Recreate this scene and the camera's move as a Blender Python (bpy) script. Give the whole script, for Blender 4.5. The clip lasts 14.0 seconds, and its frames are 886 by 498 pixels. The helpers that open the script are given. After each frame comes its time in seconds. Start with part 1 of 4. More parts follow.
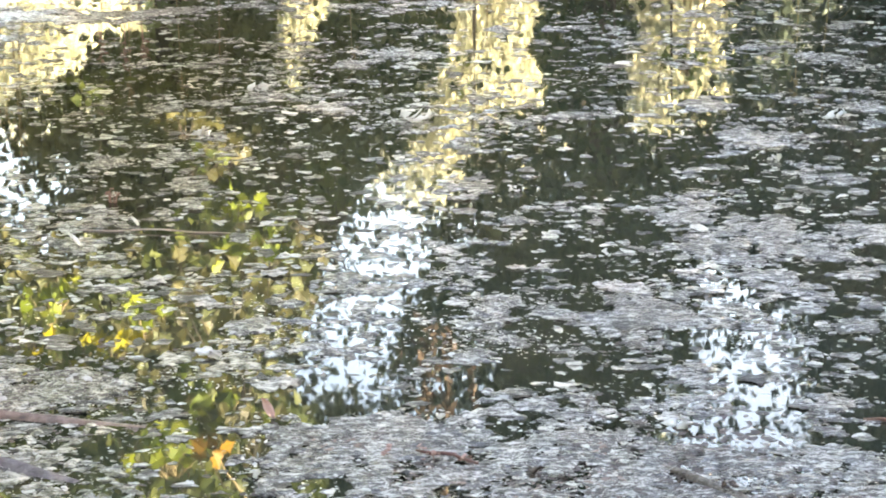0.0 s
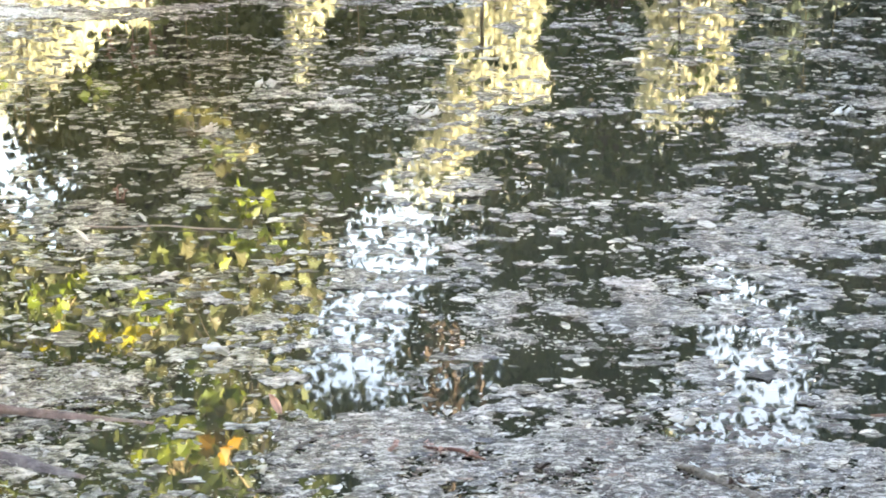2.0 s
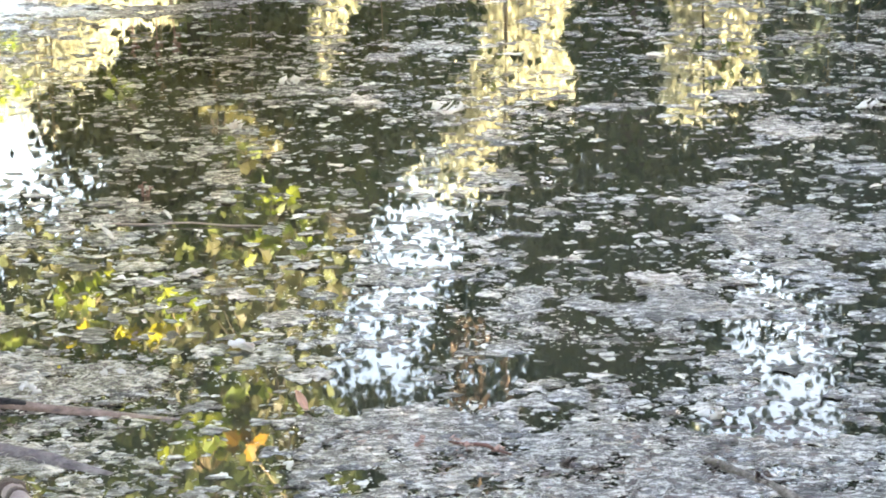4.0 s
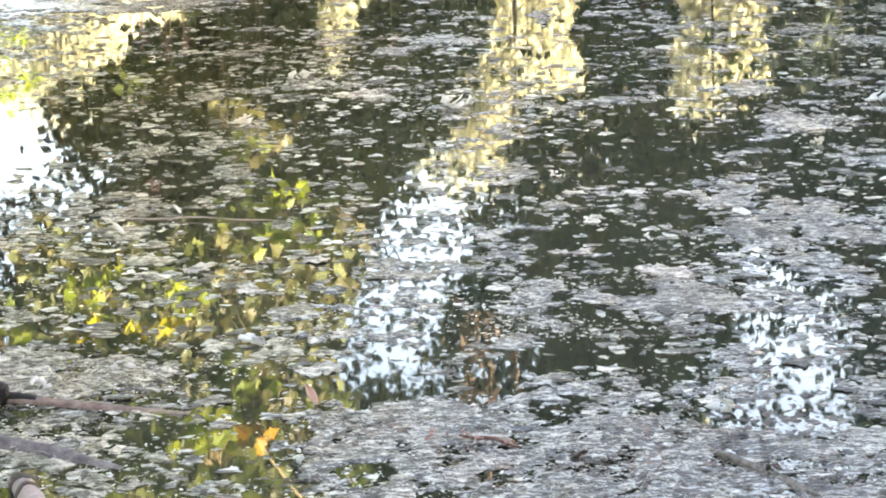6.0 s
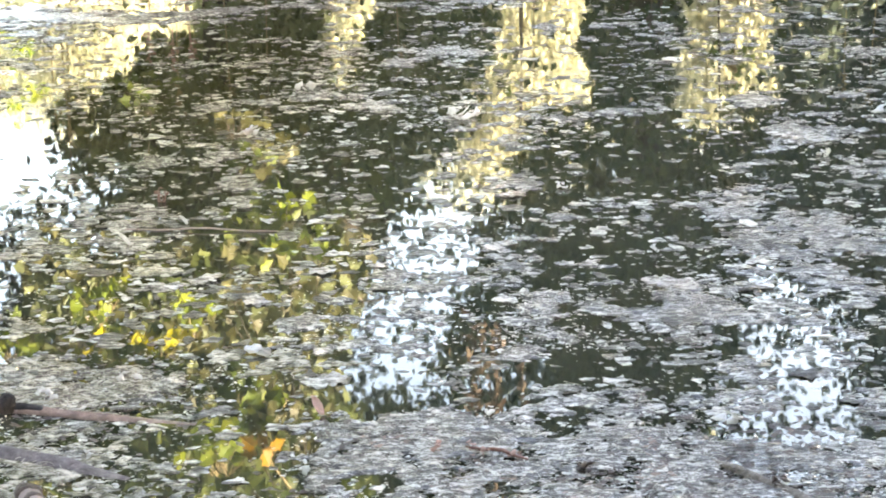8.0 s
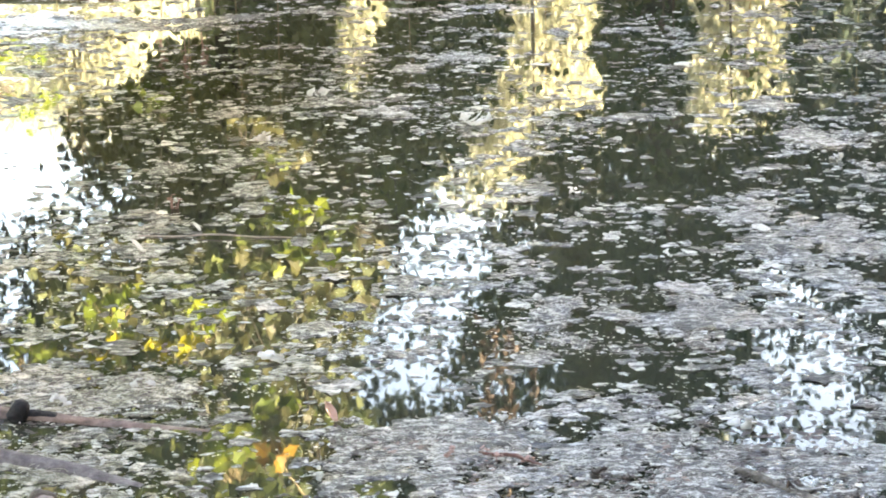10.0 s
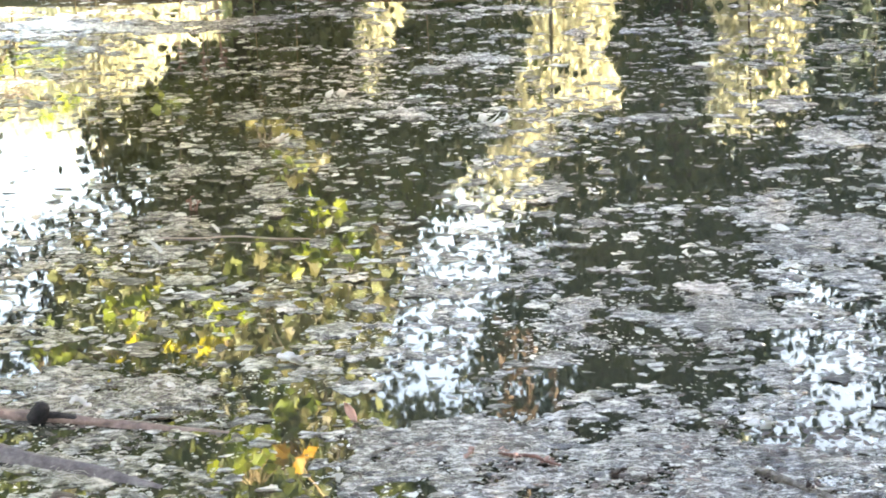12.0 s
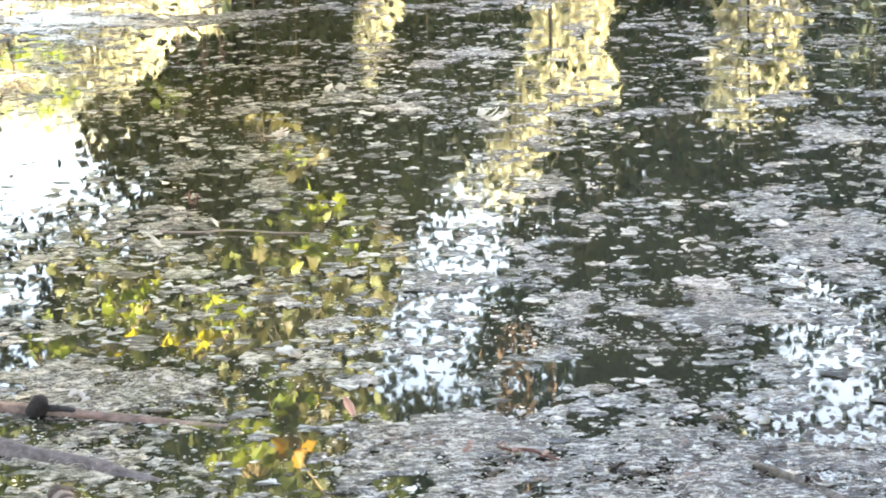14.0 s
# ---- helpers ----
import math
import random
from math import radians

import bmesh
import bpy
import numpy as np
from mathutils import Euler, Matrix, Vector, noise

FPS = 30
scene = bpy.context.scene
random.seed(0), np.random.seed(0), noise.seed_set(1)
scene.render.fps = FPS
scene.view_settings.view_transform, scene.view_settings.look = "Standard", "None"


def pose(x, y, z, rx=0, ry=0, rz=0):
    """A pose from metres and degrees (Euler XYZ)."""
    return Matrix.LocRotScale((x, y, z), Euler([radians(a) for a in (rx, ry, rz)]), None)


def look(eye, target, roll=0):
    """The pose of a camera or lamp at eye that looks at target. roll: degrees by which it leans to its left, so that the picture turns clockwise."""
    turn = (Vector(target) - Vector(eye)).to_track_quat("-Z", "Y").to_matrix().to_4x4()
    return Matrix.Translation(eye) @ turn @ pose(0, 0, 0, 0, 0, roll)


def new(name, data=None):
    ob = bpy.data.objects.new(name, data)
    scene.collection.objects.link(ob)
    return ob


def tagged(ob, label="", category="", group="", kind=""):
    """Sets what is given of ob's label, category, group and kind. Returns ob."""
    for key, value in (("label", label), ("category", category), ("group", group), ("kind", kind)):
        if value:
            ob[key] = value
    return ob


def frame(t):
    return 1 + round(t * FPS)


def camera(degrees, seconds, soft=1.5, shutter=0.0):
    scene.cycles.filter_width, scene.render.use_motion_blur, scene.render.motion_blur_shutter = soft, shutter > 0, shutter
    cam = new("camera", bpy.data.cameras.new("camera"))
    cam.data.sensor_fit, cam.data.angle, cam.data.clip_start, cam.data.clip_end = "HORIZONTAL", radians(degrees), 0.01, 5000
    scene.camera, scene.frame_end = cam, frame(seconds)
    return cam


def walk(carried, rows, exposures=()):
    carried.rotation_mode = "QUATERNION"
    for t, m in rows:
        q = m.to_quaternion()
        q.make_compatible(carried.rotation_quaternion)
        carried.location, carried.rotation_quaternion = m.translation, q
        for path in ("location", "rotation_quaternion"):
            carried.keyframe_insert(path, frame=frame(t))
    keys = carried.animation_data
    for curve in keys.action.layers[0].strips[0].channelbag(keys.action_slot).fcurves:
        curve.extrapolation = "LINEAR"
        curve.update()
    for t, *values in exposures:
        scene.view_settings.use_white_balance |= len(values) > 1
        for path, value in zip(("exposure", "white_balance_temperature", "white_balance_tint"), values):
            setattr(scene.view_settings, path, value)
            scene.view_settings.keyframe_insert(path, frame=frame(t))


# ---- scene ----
# The camera stands on the bank of a small woodland pond, held in the hand, and pans slowly to its left.
cam = camera(24, 14.0, soft=1.85)


def held(x, y, z, turn, tilt, lean):
    """A camera that looks along +y, turned left, tilted down and leaned by degrees."""
    return pose(x, y, z, 90 - tilt, 0, turn) @ pose(0, 0, 0, 0, 0, lean)


PATH = [
    (0, 0.000, 0.002, 2.007, -0.000, 16.013, 0.000),
    (0.5, 0.000, 0.002, 2.005, -0.046, 16.041, 0.120),
    (1, 0.001, 0.001, 2.004, -0.059, 16.064, 0.090),
    (1.5, 0.002, 0.002, 2.003, 0.057, 16.096, 0.087),
    (2, 0.001, 0.001, 2.004, 0.219, 16.089, -0.035),
    (2.5, 0.002, 0.002, 2.001, 0.401, 16.088, -0.099),
    (3, 0.001, 0.002, 2.002, 0.531, 16.139, -0.244),
    (3.5, 0.001, 0.001, 2.000, 0.647, 16.155, -0.337),
    (4, -0.000, 0.001, 2.001, 0.925, 16.186, -0.545),
    (6.5, 0.001, 0.000, 1.999, 1.228, 16.350, -0.758),
    (7, 0.000, -0.000, 1.999, 1.247, 16.192, -0.694),
    (9.5, 0.000, -0.001, 1.998, 1.654, 15.933, -0.986),
    (10, -0.002, -0.000, 1.998, 1.725, 15.857, -1.021),
    (10.5, -0.000, -0.001, 1.999, 1.819, 15.801, -1.077),
    (11, -0.000, -0.001, 1.998, 1.974, 15.808, -1.172),
    (11.5, -0.001, -0.001, 1.998, 2.116, 15.817, -1.310),
    (12, -0.001, -0.002, 1.998, 2.267, 15.811, -1.355),
    (12.5, -0.001, -0.001, 1.998, 2.370, 15.851, -1.342),
    (13, -0.002, -0.002, 1.996, 2.366, 15.877, -1.364),
    (13.5, -0.002, -0.002, 1.995, 2.270, 15.899, -1.323),
    (14, -0.003, -0.002, 1.996, 2.225, 15.954, -1.222),
]
walk(cam, [(t, held(x, y, z, a, b, c)) for t, x, y, z, a, b, c in PATH], exposures=[(0.0, 5.0, 7700, 15), (14.0, 5.0, 7700, 15)])

# ---- light ----
SUN = Vector((0.92, -0.20, 0.28)).normalized()
world = bpy.data.worlds.new("sky")
scene.world = world
world.use_nodes = True
wn = world.node_tree
sky = wn.nodes.new("ShaderNodeTexSky")
sky.sky_type, sky.sun_disc = "NISHITA", False
sky.sun_elevation, sky.sun_rotation = math.asin(SUN.z), math.atan2(SUN.x, SUN.y)
sky.dust_density = 6.0
wn.nodes["Background"].inputs["Strength"].default_value = 0.15
wn.links.new(sky.outputs[0], wn.nodes["Background"].inputs["Color"])
sun = new("sun", bpy.data.lights.new("sun", "SUN"))
sun.data.energy, sun.data.angle, sun.data.color = 5.0, radians(0.5), (1.0, 0.93, 0.80)
sun.matrix_world = look((0, 0, 30), Vector((0, 0, 30)) - SUN)


# ---- materials ----
def ramp_mat(name, colours, scale=20.0, rough=0.7, bump=0.0, bump_scale=80.0, spec=0.3, island=0.0, translucent=None, stain=None, stain_scale=3.0, spread=False, wet=0.0):
    """A surface whose colour runs over a noise of that scale, with optional fine relief, large stains, tone by island and light through."""
    m = bpy.data.materials.new(name)
    m.use_nodes = True
    nt = m.node_tree
    b = nt.nodes["Principled BSDF"]
    co = nt.nodes.new("ShaderNodeNewGeometry").outputs["Position"] if spread else nt.nodes.new("ShaderNodeTexCoord").outputs["Object"]
    n = nt.nodes.new("ShaderNodeTexNoise")
    n.inputs["Scale"].default_value, n.inputs["Detail"].default_value, n.inputs["Roughness"].default_value = scale, 7, 0.74 if spread else 0.65
    if spread:
        mp = nt.nodes.new("ShaderNodeMapping")
        mp.inputs["Scale"].default_value = (0.42, 1.0, 1.0)
        nt.links.new(co, mp.inputs["Vector"])
        co = mp.outputs[0]
    nt.links.new(co, n.inputs["Vector"])
    fac = n.outputs[0]
    if island:
        g = nt.nodes.new("ShaderNodeNewGeometry")
        mx = nt.nodes.new("ShaderNodeMix")
        mx.inputs[0].default_value = island
        nt.links.new(fac, mx.inputs[2])
        nt.links.new(g.outputs["Random Per Island"], mx.inputs[3])
        fac = mx.outputs[0]
    r = nt.nodes.new("ShaderNodeValToRGB")
    e = r.color_ramp.elements
    lo, hi = (0.02, 0.98) if island > 0.6 else (0.43, 0.585) if spread else (0.32, 0.70)
    for i, c in enumerate(colours):
        p = lo + (hi - lo) * i / max(1, len(colours) - 1)
        el = e[i] if i < 2 else e.new(p)
        el.position, el.color = p, (*c, 1)
    nt.links.new(fac, r.inputs[0])
    col = r.outputs[0]
    if stain:
        n2 = nt.nodes.new("ShaderNodeTexNoise")
        n2.inputs["Scale"].default_value, n2.inputs["Detail"].default_value = stain_scale, 4
        nt.links.new(co, n2.inputs["Vector"])
        r2 = nt.nodes.new("ShaderNodeValToRGB")
        r2.color_ramp.elements[0].position, r2.color_ramp.elements[1].position = 0.45, 0.68
        r2.color_ramp.elements[1].color = (0.55, 0.55, 0.55, 1)
        nt.links.new(n2.outputs[0], r2.inputs[0])
        mx = nt.nodes.new("ShaderNodeMix")
        mx.data_type = "RGBA"
        nt.links.new(r2.outputs[0], mx.inputs[0])
        nt.links.new(col, mx.inputs[6])
        mx.inputs[7].default_value = (*stain, 1)
        col = mx.outputs[2]
    nt.links.new(col, b.inputs["Base Color"])
    b.inputs["Roughness"].default_value = rough
    b.inputs["Specular IOR Level"].default_value = spec
    b.inputs["Coat Weight"].default_value, b.inputs["Coat Roughness"].default_value, b.inputs["Coat IOR"].default_value = wet, 0.11, 1.45
    if bump:
        n3 = nt.nodes.new("ShaderNodeTexNoise")
        n3.inputs["Scale"].default_value, n3.inputs["Detail"].default_value = bump_scale, 5
        nt.links.new(co, n3.inputs["Vector"])
        bp = nt.nodes.new("ShaderNodeBump")
        bp.inputs["Strength"].default_value, bp.inputs["Distance"].default_value = bump, 0.01
        nt.links.new(n3.outputs[0], bp.inputs["Height"])
        nt.links.new(bp.outputs[0], b.inputs["Normal"])
        if wet:
            bc = nt.nodes.new("ShaderNodeBump")
            bc.inputs["Strength"].default_value, bc.inputs["Distance"].default_value = 0.30, 0.01
            nt.links.new(n3.outputs[0], bc.inputs["Height"])
            nt.links.new(bc.outputs[0], b.inputs["Coat Normal"])
    if translucent:
        t = nt.nodes.new("ShaderNodeBsdfTranslucent")
        nt.links.new(col, t.inputs[0])
        ms = nt.nodes.new("ShaderNodeMixShader")
        ms.inputs[0].default_value = translucent
        nt.links.new(b.outputs[0], ms.inputs[1])
        nt.links.new(t.outputs[0], ms.inputs[2])
        nt.links.new(ms.outputs[0], nt.nodes["Material Output"].inputs[0])
    return m


def water_mat():
    m = bpy.data.materials.new("murky_water")
    m.use_nodes = True
    nt = m.node_tree
    b = nt.nodes["Principled BSDF"]
    co = nt.nodes.new("ShaderNodeTexCoord").outputs["Object"]
    n = nt.nodes.new("ShaderNodeTexNoise")
    n.inputs["Scale"].default_value, n.inputs["Detail"].default_value = 1.3, 5
    nt.links.new(co, n.inputs["Vector"])
    r = nt.nodes.new("ShaderNodeValToRGB")
    r.color_ramp.elements[0].position, r.color_ramp.elements[0].color = 0.35, (0.032, 0.039, 0.027, 1)
    r.color_ramp.elements[1].position, r.color_ramp.elements[1].color = 0.7, (0.040, 0.043, 0.028, 1)
    nt.links.new(n.outputs[0], r.inputs[0])
    nt.links.new(r.outputs[0], b.inputs["Base Color"])
    b.inputs["Roughness"].default_value, b.inputs["IOR"].default_value = 0.02, 1.33
    w = nt.nodes.new("ShaderNodeTexNoise")
    w.inputs["Scale"].default_value, w.inputs["Detail"].default_value = 9.0, 3
    nt.links.new(co, w.inputs["Vector"])
    bp = nt.nodes.new("ShaderNodeBump")
    bp.inputs["Strength"].default_value, bp.inputs["Distance"].default_value = 0.004, 0.02
    nt.links.new(w.outputs[0], bp.inputs["Height"])
    nt.links.new(bp.outputs[0], b.inputs["Normal"])
    return m


WATER = water_mat()
# The palest tones of the scum and floating leaves also paint wet glints.
SCUM = ramp_mat("grey_pond_scum", [(0.021, 0.019, 0.015), (0.148, 0.138, 0.123), (0.72, 0.71, 0.67)], 62, 0.3, 1.0, 160, 0.5, stain=(0.055, 0.045, 0.036), stain_scale=14, spread=True, wet=0.8)
# Paler olive copy of the scum; warmth reflected from foliage is put into its colour.
OLIVE_SCUM = ramp_mat("olive_pond_scum", [(0.06, 0.056, 0.032), (0.32, 0.303, 0.235), (0.78, 0.75, 0.66)], 50, 0.4, 1.0, 160, 0.4, stain=(0.085, 0.085, 0.04), stain_scale=12, spread=True, wet=0.45)
PAD = ramp_mat("pale_floating_leaf", [(0.033, 0.032, 0.027), (0.115, 0.112, 0.099), (0.26, 0.256, 0.232), (0.68, 0.68, 0.63)], 40, 0.5, 1.0, 110, 0.35, island=0.15, spread=True, wet=0.25)
PALE_PAD = ramp_mat("bleached_floating_leaf", [(0.10, 0.092, 0.08), (0.30, 0.285, 0.26), (0.46, 0.44, 0.41), (0.70, 0.68, 0.64)], 44, 0.5, 1.0, 110, 0.35, spread=True, wet=0.25)
WHITE = ramp_mat("white_petal", [(0.50, 0.50, 0.49), (0.68, 0.68, 0.67)], 40, 0.6, 0.3, 60)
SOIL = ramp_mat("leafy_soil", [(0.05, 0.04, 0.025), (0.12, 0.09, 0.05), (0.20, 0.15, 0.08)], 6, 0.95, 0.8, 30, 0.1, stain=(0.06, 0.09, 0.03), stain_scale=0.8)
BARK = ramp_mat("dark_bark", [(0.035, 0.03, 0.022), (0.10, 0.085, 0.065)], 14, 0.9, 1.0, 30, 0.2)
PALE_BARK = ramp_mat("pale_bark", [(0.22, 0.19, 0.15), (0.42, 0.38, 0.32)], 10, 0.85, 0.8, 26, 0.2)
DARK_LEAF = ramp_mat("dark_green_leaf", [(0.018, 0.030, 0.012), (0.035, 0.055, 0.020), (0.06, 0.075, 0.025)], 3, 0.5, island=0.8, translucent=0.25)
MID_LEAF = ramp_mat("mid_green_leaf", [(0.03, 0.05, 0.018), (0.06, 0.092, 0.031), (0.11, 0.135, 0.044)], 3, 0.5, island=0.8, translucent=0.3)
SOFT_LEAF = ramp_mat("dull_olive_leaf", [(0.097, 0.117, 0.05), (0.144, 0.172, 0.073), (0.19, 0.22, 0.096)], 3, 0.5, island=0.8, translucent=0.35)
TEAL_LEAF = ramp_mat("blue_green_leaf", [(0.034, 0.049, 0.037), (0.06, 0.083, 0.06), (0.095, 0.12, 0.087)], 3, 0.5, island=0.8, translucent=0.3)
OLIVE_BROWN = ramp_mat("olive_brown_leaf", [(0.055, 0.055, 0.017), (0.095, 0.095, 0.030), (0.135, 0.13, 0.042)], 3, 0.5, island=0.8, translucent=0.45)
LIME_LEAF = ramp_mat("lime_leaf", [(0.07, 0.12, 0.014), (0.14, 0.195, 0.02), (0.23, 0.27, 0.03)], 3, 0.5, island=0.8, translucent=0.35)
# Lime leaf at about twice its albedo, painting sunlight that misses those sprays.
LIT_LIME_LEAF = ramp_mat("lit_lime_leaf", [(0.15, 0.23, 0.02), (0.26, 0.34, 0.03), (0.38, 0.43, 0.045)], 3, 0.5, island=0.8, translucent=0.45)
GREEN_LEAF = ramp_mat("olive_green_leaf", [(0.05, 0.078, 0.018), (0.10, 0.135, 0.030), (0.165, 0.20, 0.045)], 3, 0.5, island=0.8, translucent=0.45)
YELLOW_LEAF = ramp_mat("yellow_autumn_leaf", [(0.345, 0.35, 0.225), (0.385, 0.395, 0.275), (0.425, 0.435, 0.325)], 2, 0.55, island=0.8, translucent=0.55)
ORANGE_LEAF = ramp_mat("orange_yellow_leaf", [(0.34, 0.18, 0.012), (0.46, 0.27, 0.02)], 30, 0.5, translucent=0.4)
BROWN_LEAF = ramp_mat("dry_brown_leaf", [(0.10, 0.070, 0.050), (0.17, 0.124, 0.09)], 20, 0.7, island=0.7, translucent=0.25)
WET_WOOD = ramp_mat("wet_reddish_wood", [(0.09, 0.06, 0.05), (0.20, 0.135, 0.115), (0.31, 0.23, 0.205)], 30, 0.45, 0.7, 60, 0.5)
GREY_WOOD = ramp_mat("weathered_grey_wood", [(0.07, 0.06, 0.064), (0.15, 0.13, 0.138), (0.27, 0.245, 0.25)], 34, 0.55, 1.0, 70, 0.4)
BLACK_WOOD = ramp_mat("rotten_black_wood", [(0.006, 0.006, 0.008), (0.028, 0.028, 0.034)], 40, 0.6, 0.9, 70, 0.25)
BRIGHT_LEAF = ramp_mat("bright_yellow_green_leaf", [(0.36, 0.36, 0.015), (0.52, 0.48, 0.02), (0.64, 0.55, 0.03)], 3, 0.5, island=0.8, translucent=0.45)
# Straw, lightened further so that its bits stand for glints.
STRAW = ramp_mat("pale_straw", [(0.42, 0.39, 0.34), (0.76, 0.74, 0.69)], 9, 0.6)
BLACK_BROWN = ramp_mat("dark_wet_bark", [(0.03, 0.022, 0.02), (0.10, 0.07, 0.06)], 40, 0.5, 0.8, 70, 0.5)
PALE_WOOD = ramp_mat("pale_stripped_wood", [(0.28, 0.22, 0.21), (0.46, 0.39, 0.37)], 30, 0.6, 0.5, 60)
DULL_WOOD = ramp_mat("dull_soaked_wood", [(0.07, 0.06, 0.05), (0.16, 0.14, 0.12), (0.30, 0.27, 0.24)], 50, 0.6, 1.0, 80)
REED = ramp_mat("withered_reed", [(0.22, 0.17, 0.09), (0.45, 0.37, 0.20)], 12, 0.6, 0.4, 50, translucent=0.15)
RED_WOOD = ramp_mat("reddish_twig", [(0.13, 0.06, 0.05), (0.24, 0.14, 0.115)], 30, 0.55, 0.6, 60)
SCRAP = ramp_mat("brownish_leaf_scrap", [(0.12, 0.085, 0.07), (0.26, 0.19, 0.16), (0.40, 0.31, 0.27)], 30, 0.6, 0.4, 60, island=0.7)
PINK_LEAF = ramp_mat("pinkish_dry_leaf", [(0.36, 0.21, 0.18), (0.52, 0.36, 0.32)], 30, 0.6, 0.4, 60)


# ---- helpers of the build ----
def mesh_ob(name, verts, faces, mat, parent=None, smooth=True):
    me = bpy.data.meshes.new(name)
    me.from_pydata(verts, [], faces)
    me.materials.append(mat)
    if smooth:
        me.polygons.foreach_set("use_smooth", [True] * len(me.polygons))
    me.update()
    ob = new(name, me)
    if parent:
        ob.parent = parent
    return ob


def tube(points, radii, sides=8, wobble=0.0):
    """Vertices and faces of a tapered tube along points, closed at both ends."""
    vs, fs = [], []
    n = len(points)
    for i, (p, r) in enumerate(zip(points, radii)):
        p = Vector(p)
        d = (Vector(points[min(i + 1, n - 1)]) - Vector(points[max(i - 1, 0)])).normalized()
        q = d.to_track_quat("Z", "Y")
        for k in range(sides):
            a = 2 * math.pi * k / sides
            o = q @ Vector((math.cos(a), math.sin(a), 0))
            rr = r * (1 + wobble * noise.noise(p * 9 + o * 1.7))
            vs.append(tuple(p + o * rr))
    for i in range(n - 1):
        for k in range(sides):
            a, b = i * sides + k, i * sides + (k + 1) % sides
            fs.append((a, b, b + sides, a + sides))
    fs.append(tuple(range(sides))[::-1])
    fs.append(tuple(range((n - 1) * sides, n * sides)))
    return vs, fs


def bent(a, b, sag, n=9, wander=0.06, seed=0):
    """Points of a crooked line from a to b."""
    a, b = Vector(a), Vector(b)
    length = (b - a).length
    out = []
    for i in range(n):
        t = i / (n - 1)
        p = a.lerp(b, t)
        p.z += sag * 4 * t * (1 - t)
        w = wander * length * math.sin(math.pi * t)
        p += Vector((noise.noise((t * 3, seed, 0.3)), noise.noise((t * 3, seed, 7.3)), noise.noise((t * 3, seed, 3.9)))) * w
        out.append(tuple(p))
    return out


DIAMOND = np.array([(0, 0, 0), (-0.36, 0.42, 0.06), (0, 1, 0), (0.36, 0.42, 0.06)])
DIAMOND_F = [(0, 1, 2), (0, 2, 3)]
MAPLE = np.array([(0, 0, 0), (-0.20, -0.06, 0.03), (-0.48, 0.10, 0.07), (-0.30, 0.24, 0.04), (-0.62, 0.50, 0.10), (-0.34, 0.52, 0.04), (-0.28, 0.72, 0.03), (-0.17, 0.70, 0.01), (0, 1.05, -0.06),
                  (0.17, 0.70, 0.01), (0.28, 0.72, 0.03), (0.34, 0.52, 0.04), (0.62, 0.50, 0.10), (0.30, 0.24, 0.04), (0.48, 0.10, 0.07), (0.20, -0.06, 0.03)])
MAPLE_F = [(0, 1, 2, 3), (0, 3, 4, 5), (0, 5, 6, 7), (0, 7, 8), (0, 8, 9), (0, 9, 10, 11), (0, 11, 12, 13), (0, 13, 14, 15)]


def leaf_mesh(name, places, sizes, mat, parent, rng, shape=DIAMOND, faces=DIAMOND_F, droop=None, open_side=None):
    """One mesh of leaves at the places, turned at random; droop hangs their tips down, open_side is the way that their faces lean."""
    n = len(places)
    ax = rng.normal(size=(n, 3))
    if droop is not None:
        ax = ax * 0.55 + np.array((0, 0, -droop))
    nor = rng.normal(size=(n, 3)) * (1.0 if open_side is None else 0.42) + np.array((0, 0, 0) if open_side is None else open_side)
    side = np.cross(ax, nor)
    side /= np.linalg.norm(side, axis=1)[:, None]
    nor /= np.linalg.norm(nor, axis=1)[:, None]
    ax = np.cross(nor, side)
    v = (shape[None, :, :1] * side[:, None] + shape[None, :, 1:2] * ax[:, None] + shape[None, :, 2:] * nor[:, None]) * np.asarray(sizes)[:, None, None] + np.asarray(places)[:, None]
    k = len(shape)
    fs = [tuple(i * k + j for j in f) for i in range(n) for f in faces]
    return mesh_ob(name, v.reshape(-1, 3).tolist(), fs, mat, parent, smooth=False)


# ---- ground and water ----
def ground_z(x, y):
    """Height of the ground: a bank round a pond basin, with a spit at the far left."""
    ex = (x - 0.3) / 9.6
    ey = (y - 7.9) / 6.3
    r = (abs(ex) ** 3 + abs(ey) ** 3) ** (1 / 3)
    r += 0.03 * noise.noise((x * 0.5, y * 0.5, 0))
    r = max(r, 1.12 - math.hypot(x + 5.2, (y - 12.0) * 0.9) * 0.10)
    s = min(1.0, max(0.0, (r - 0.86) / 0.28))
    s = s * s * (3 - 2 * s)
    far = max(0.0, math.hypot(x, y - 8) - 20)
    return -0.75 + 1.15 * s + 0.04 * noise.noise((x * 0.8, y * 0.8, 2)) * s + 0.02 * far


def axis(lo, hi, step, reach):
    a = list(np.arange(lo, hi + 0.001, step))
    while a[-1] < reach:
        a.append(a[-1] + max(step, (a[-1] - hi) * 0.35 + step))
    while a[0] > -reach:
        a.insert(0, a[0] - max(step, (lo - a[0]) * 0.35 + step))
    return a


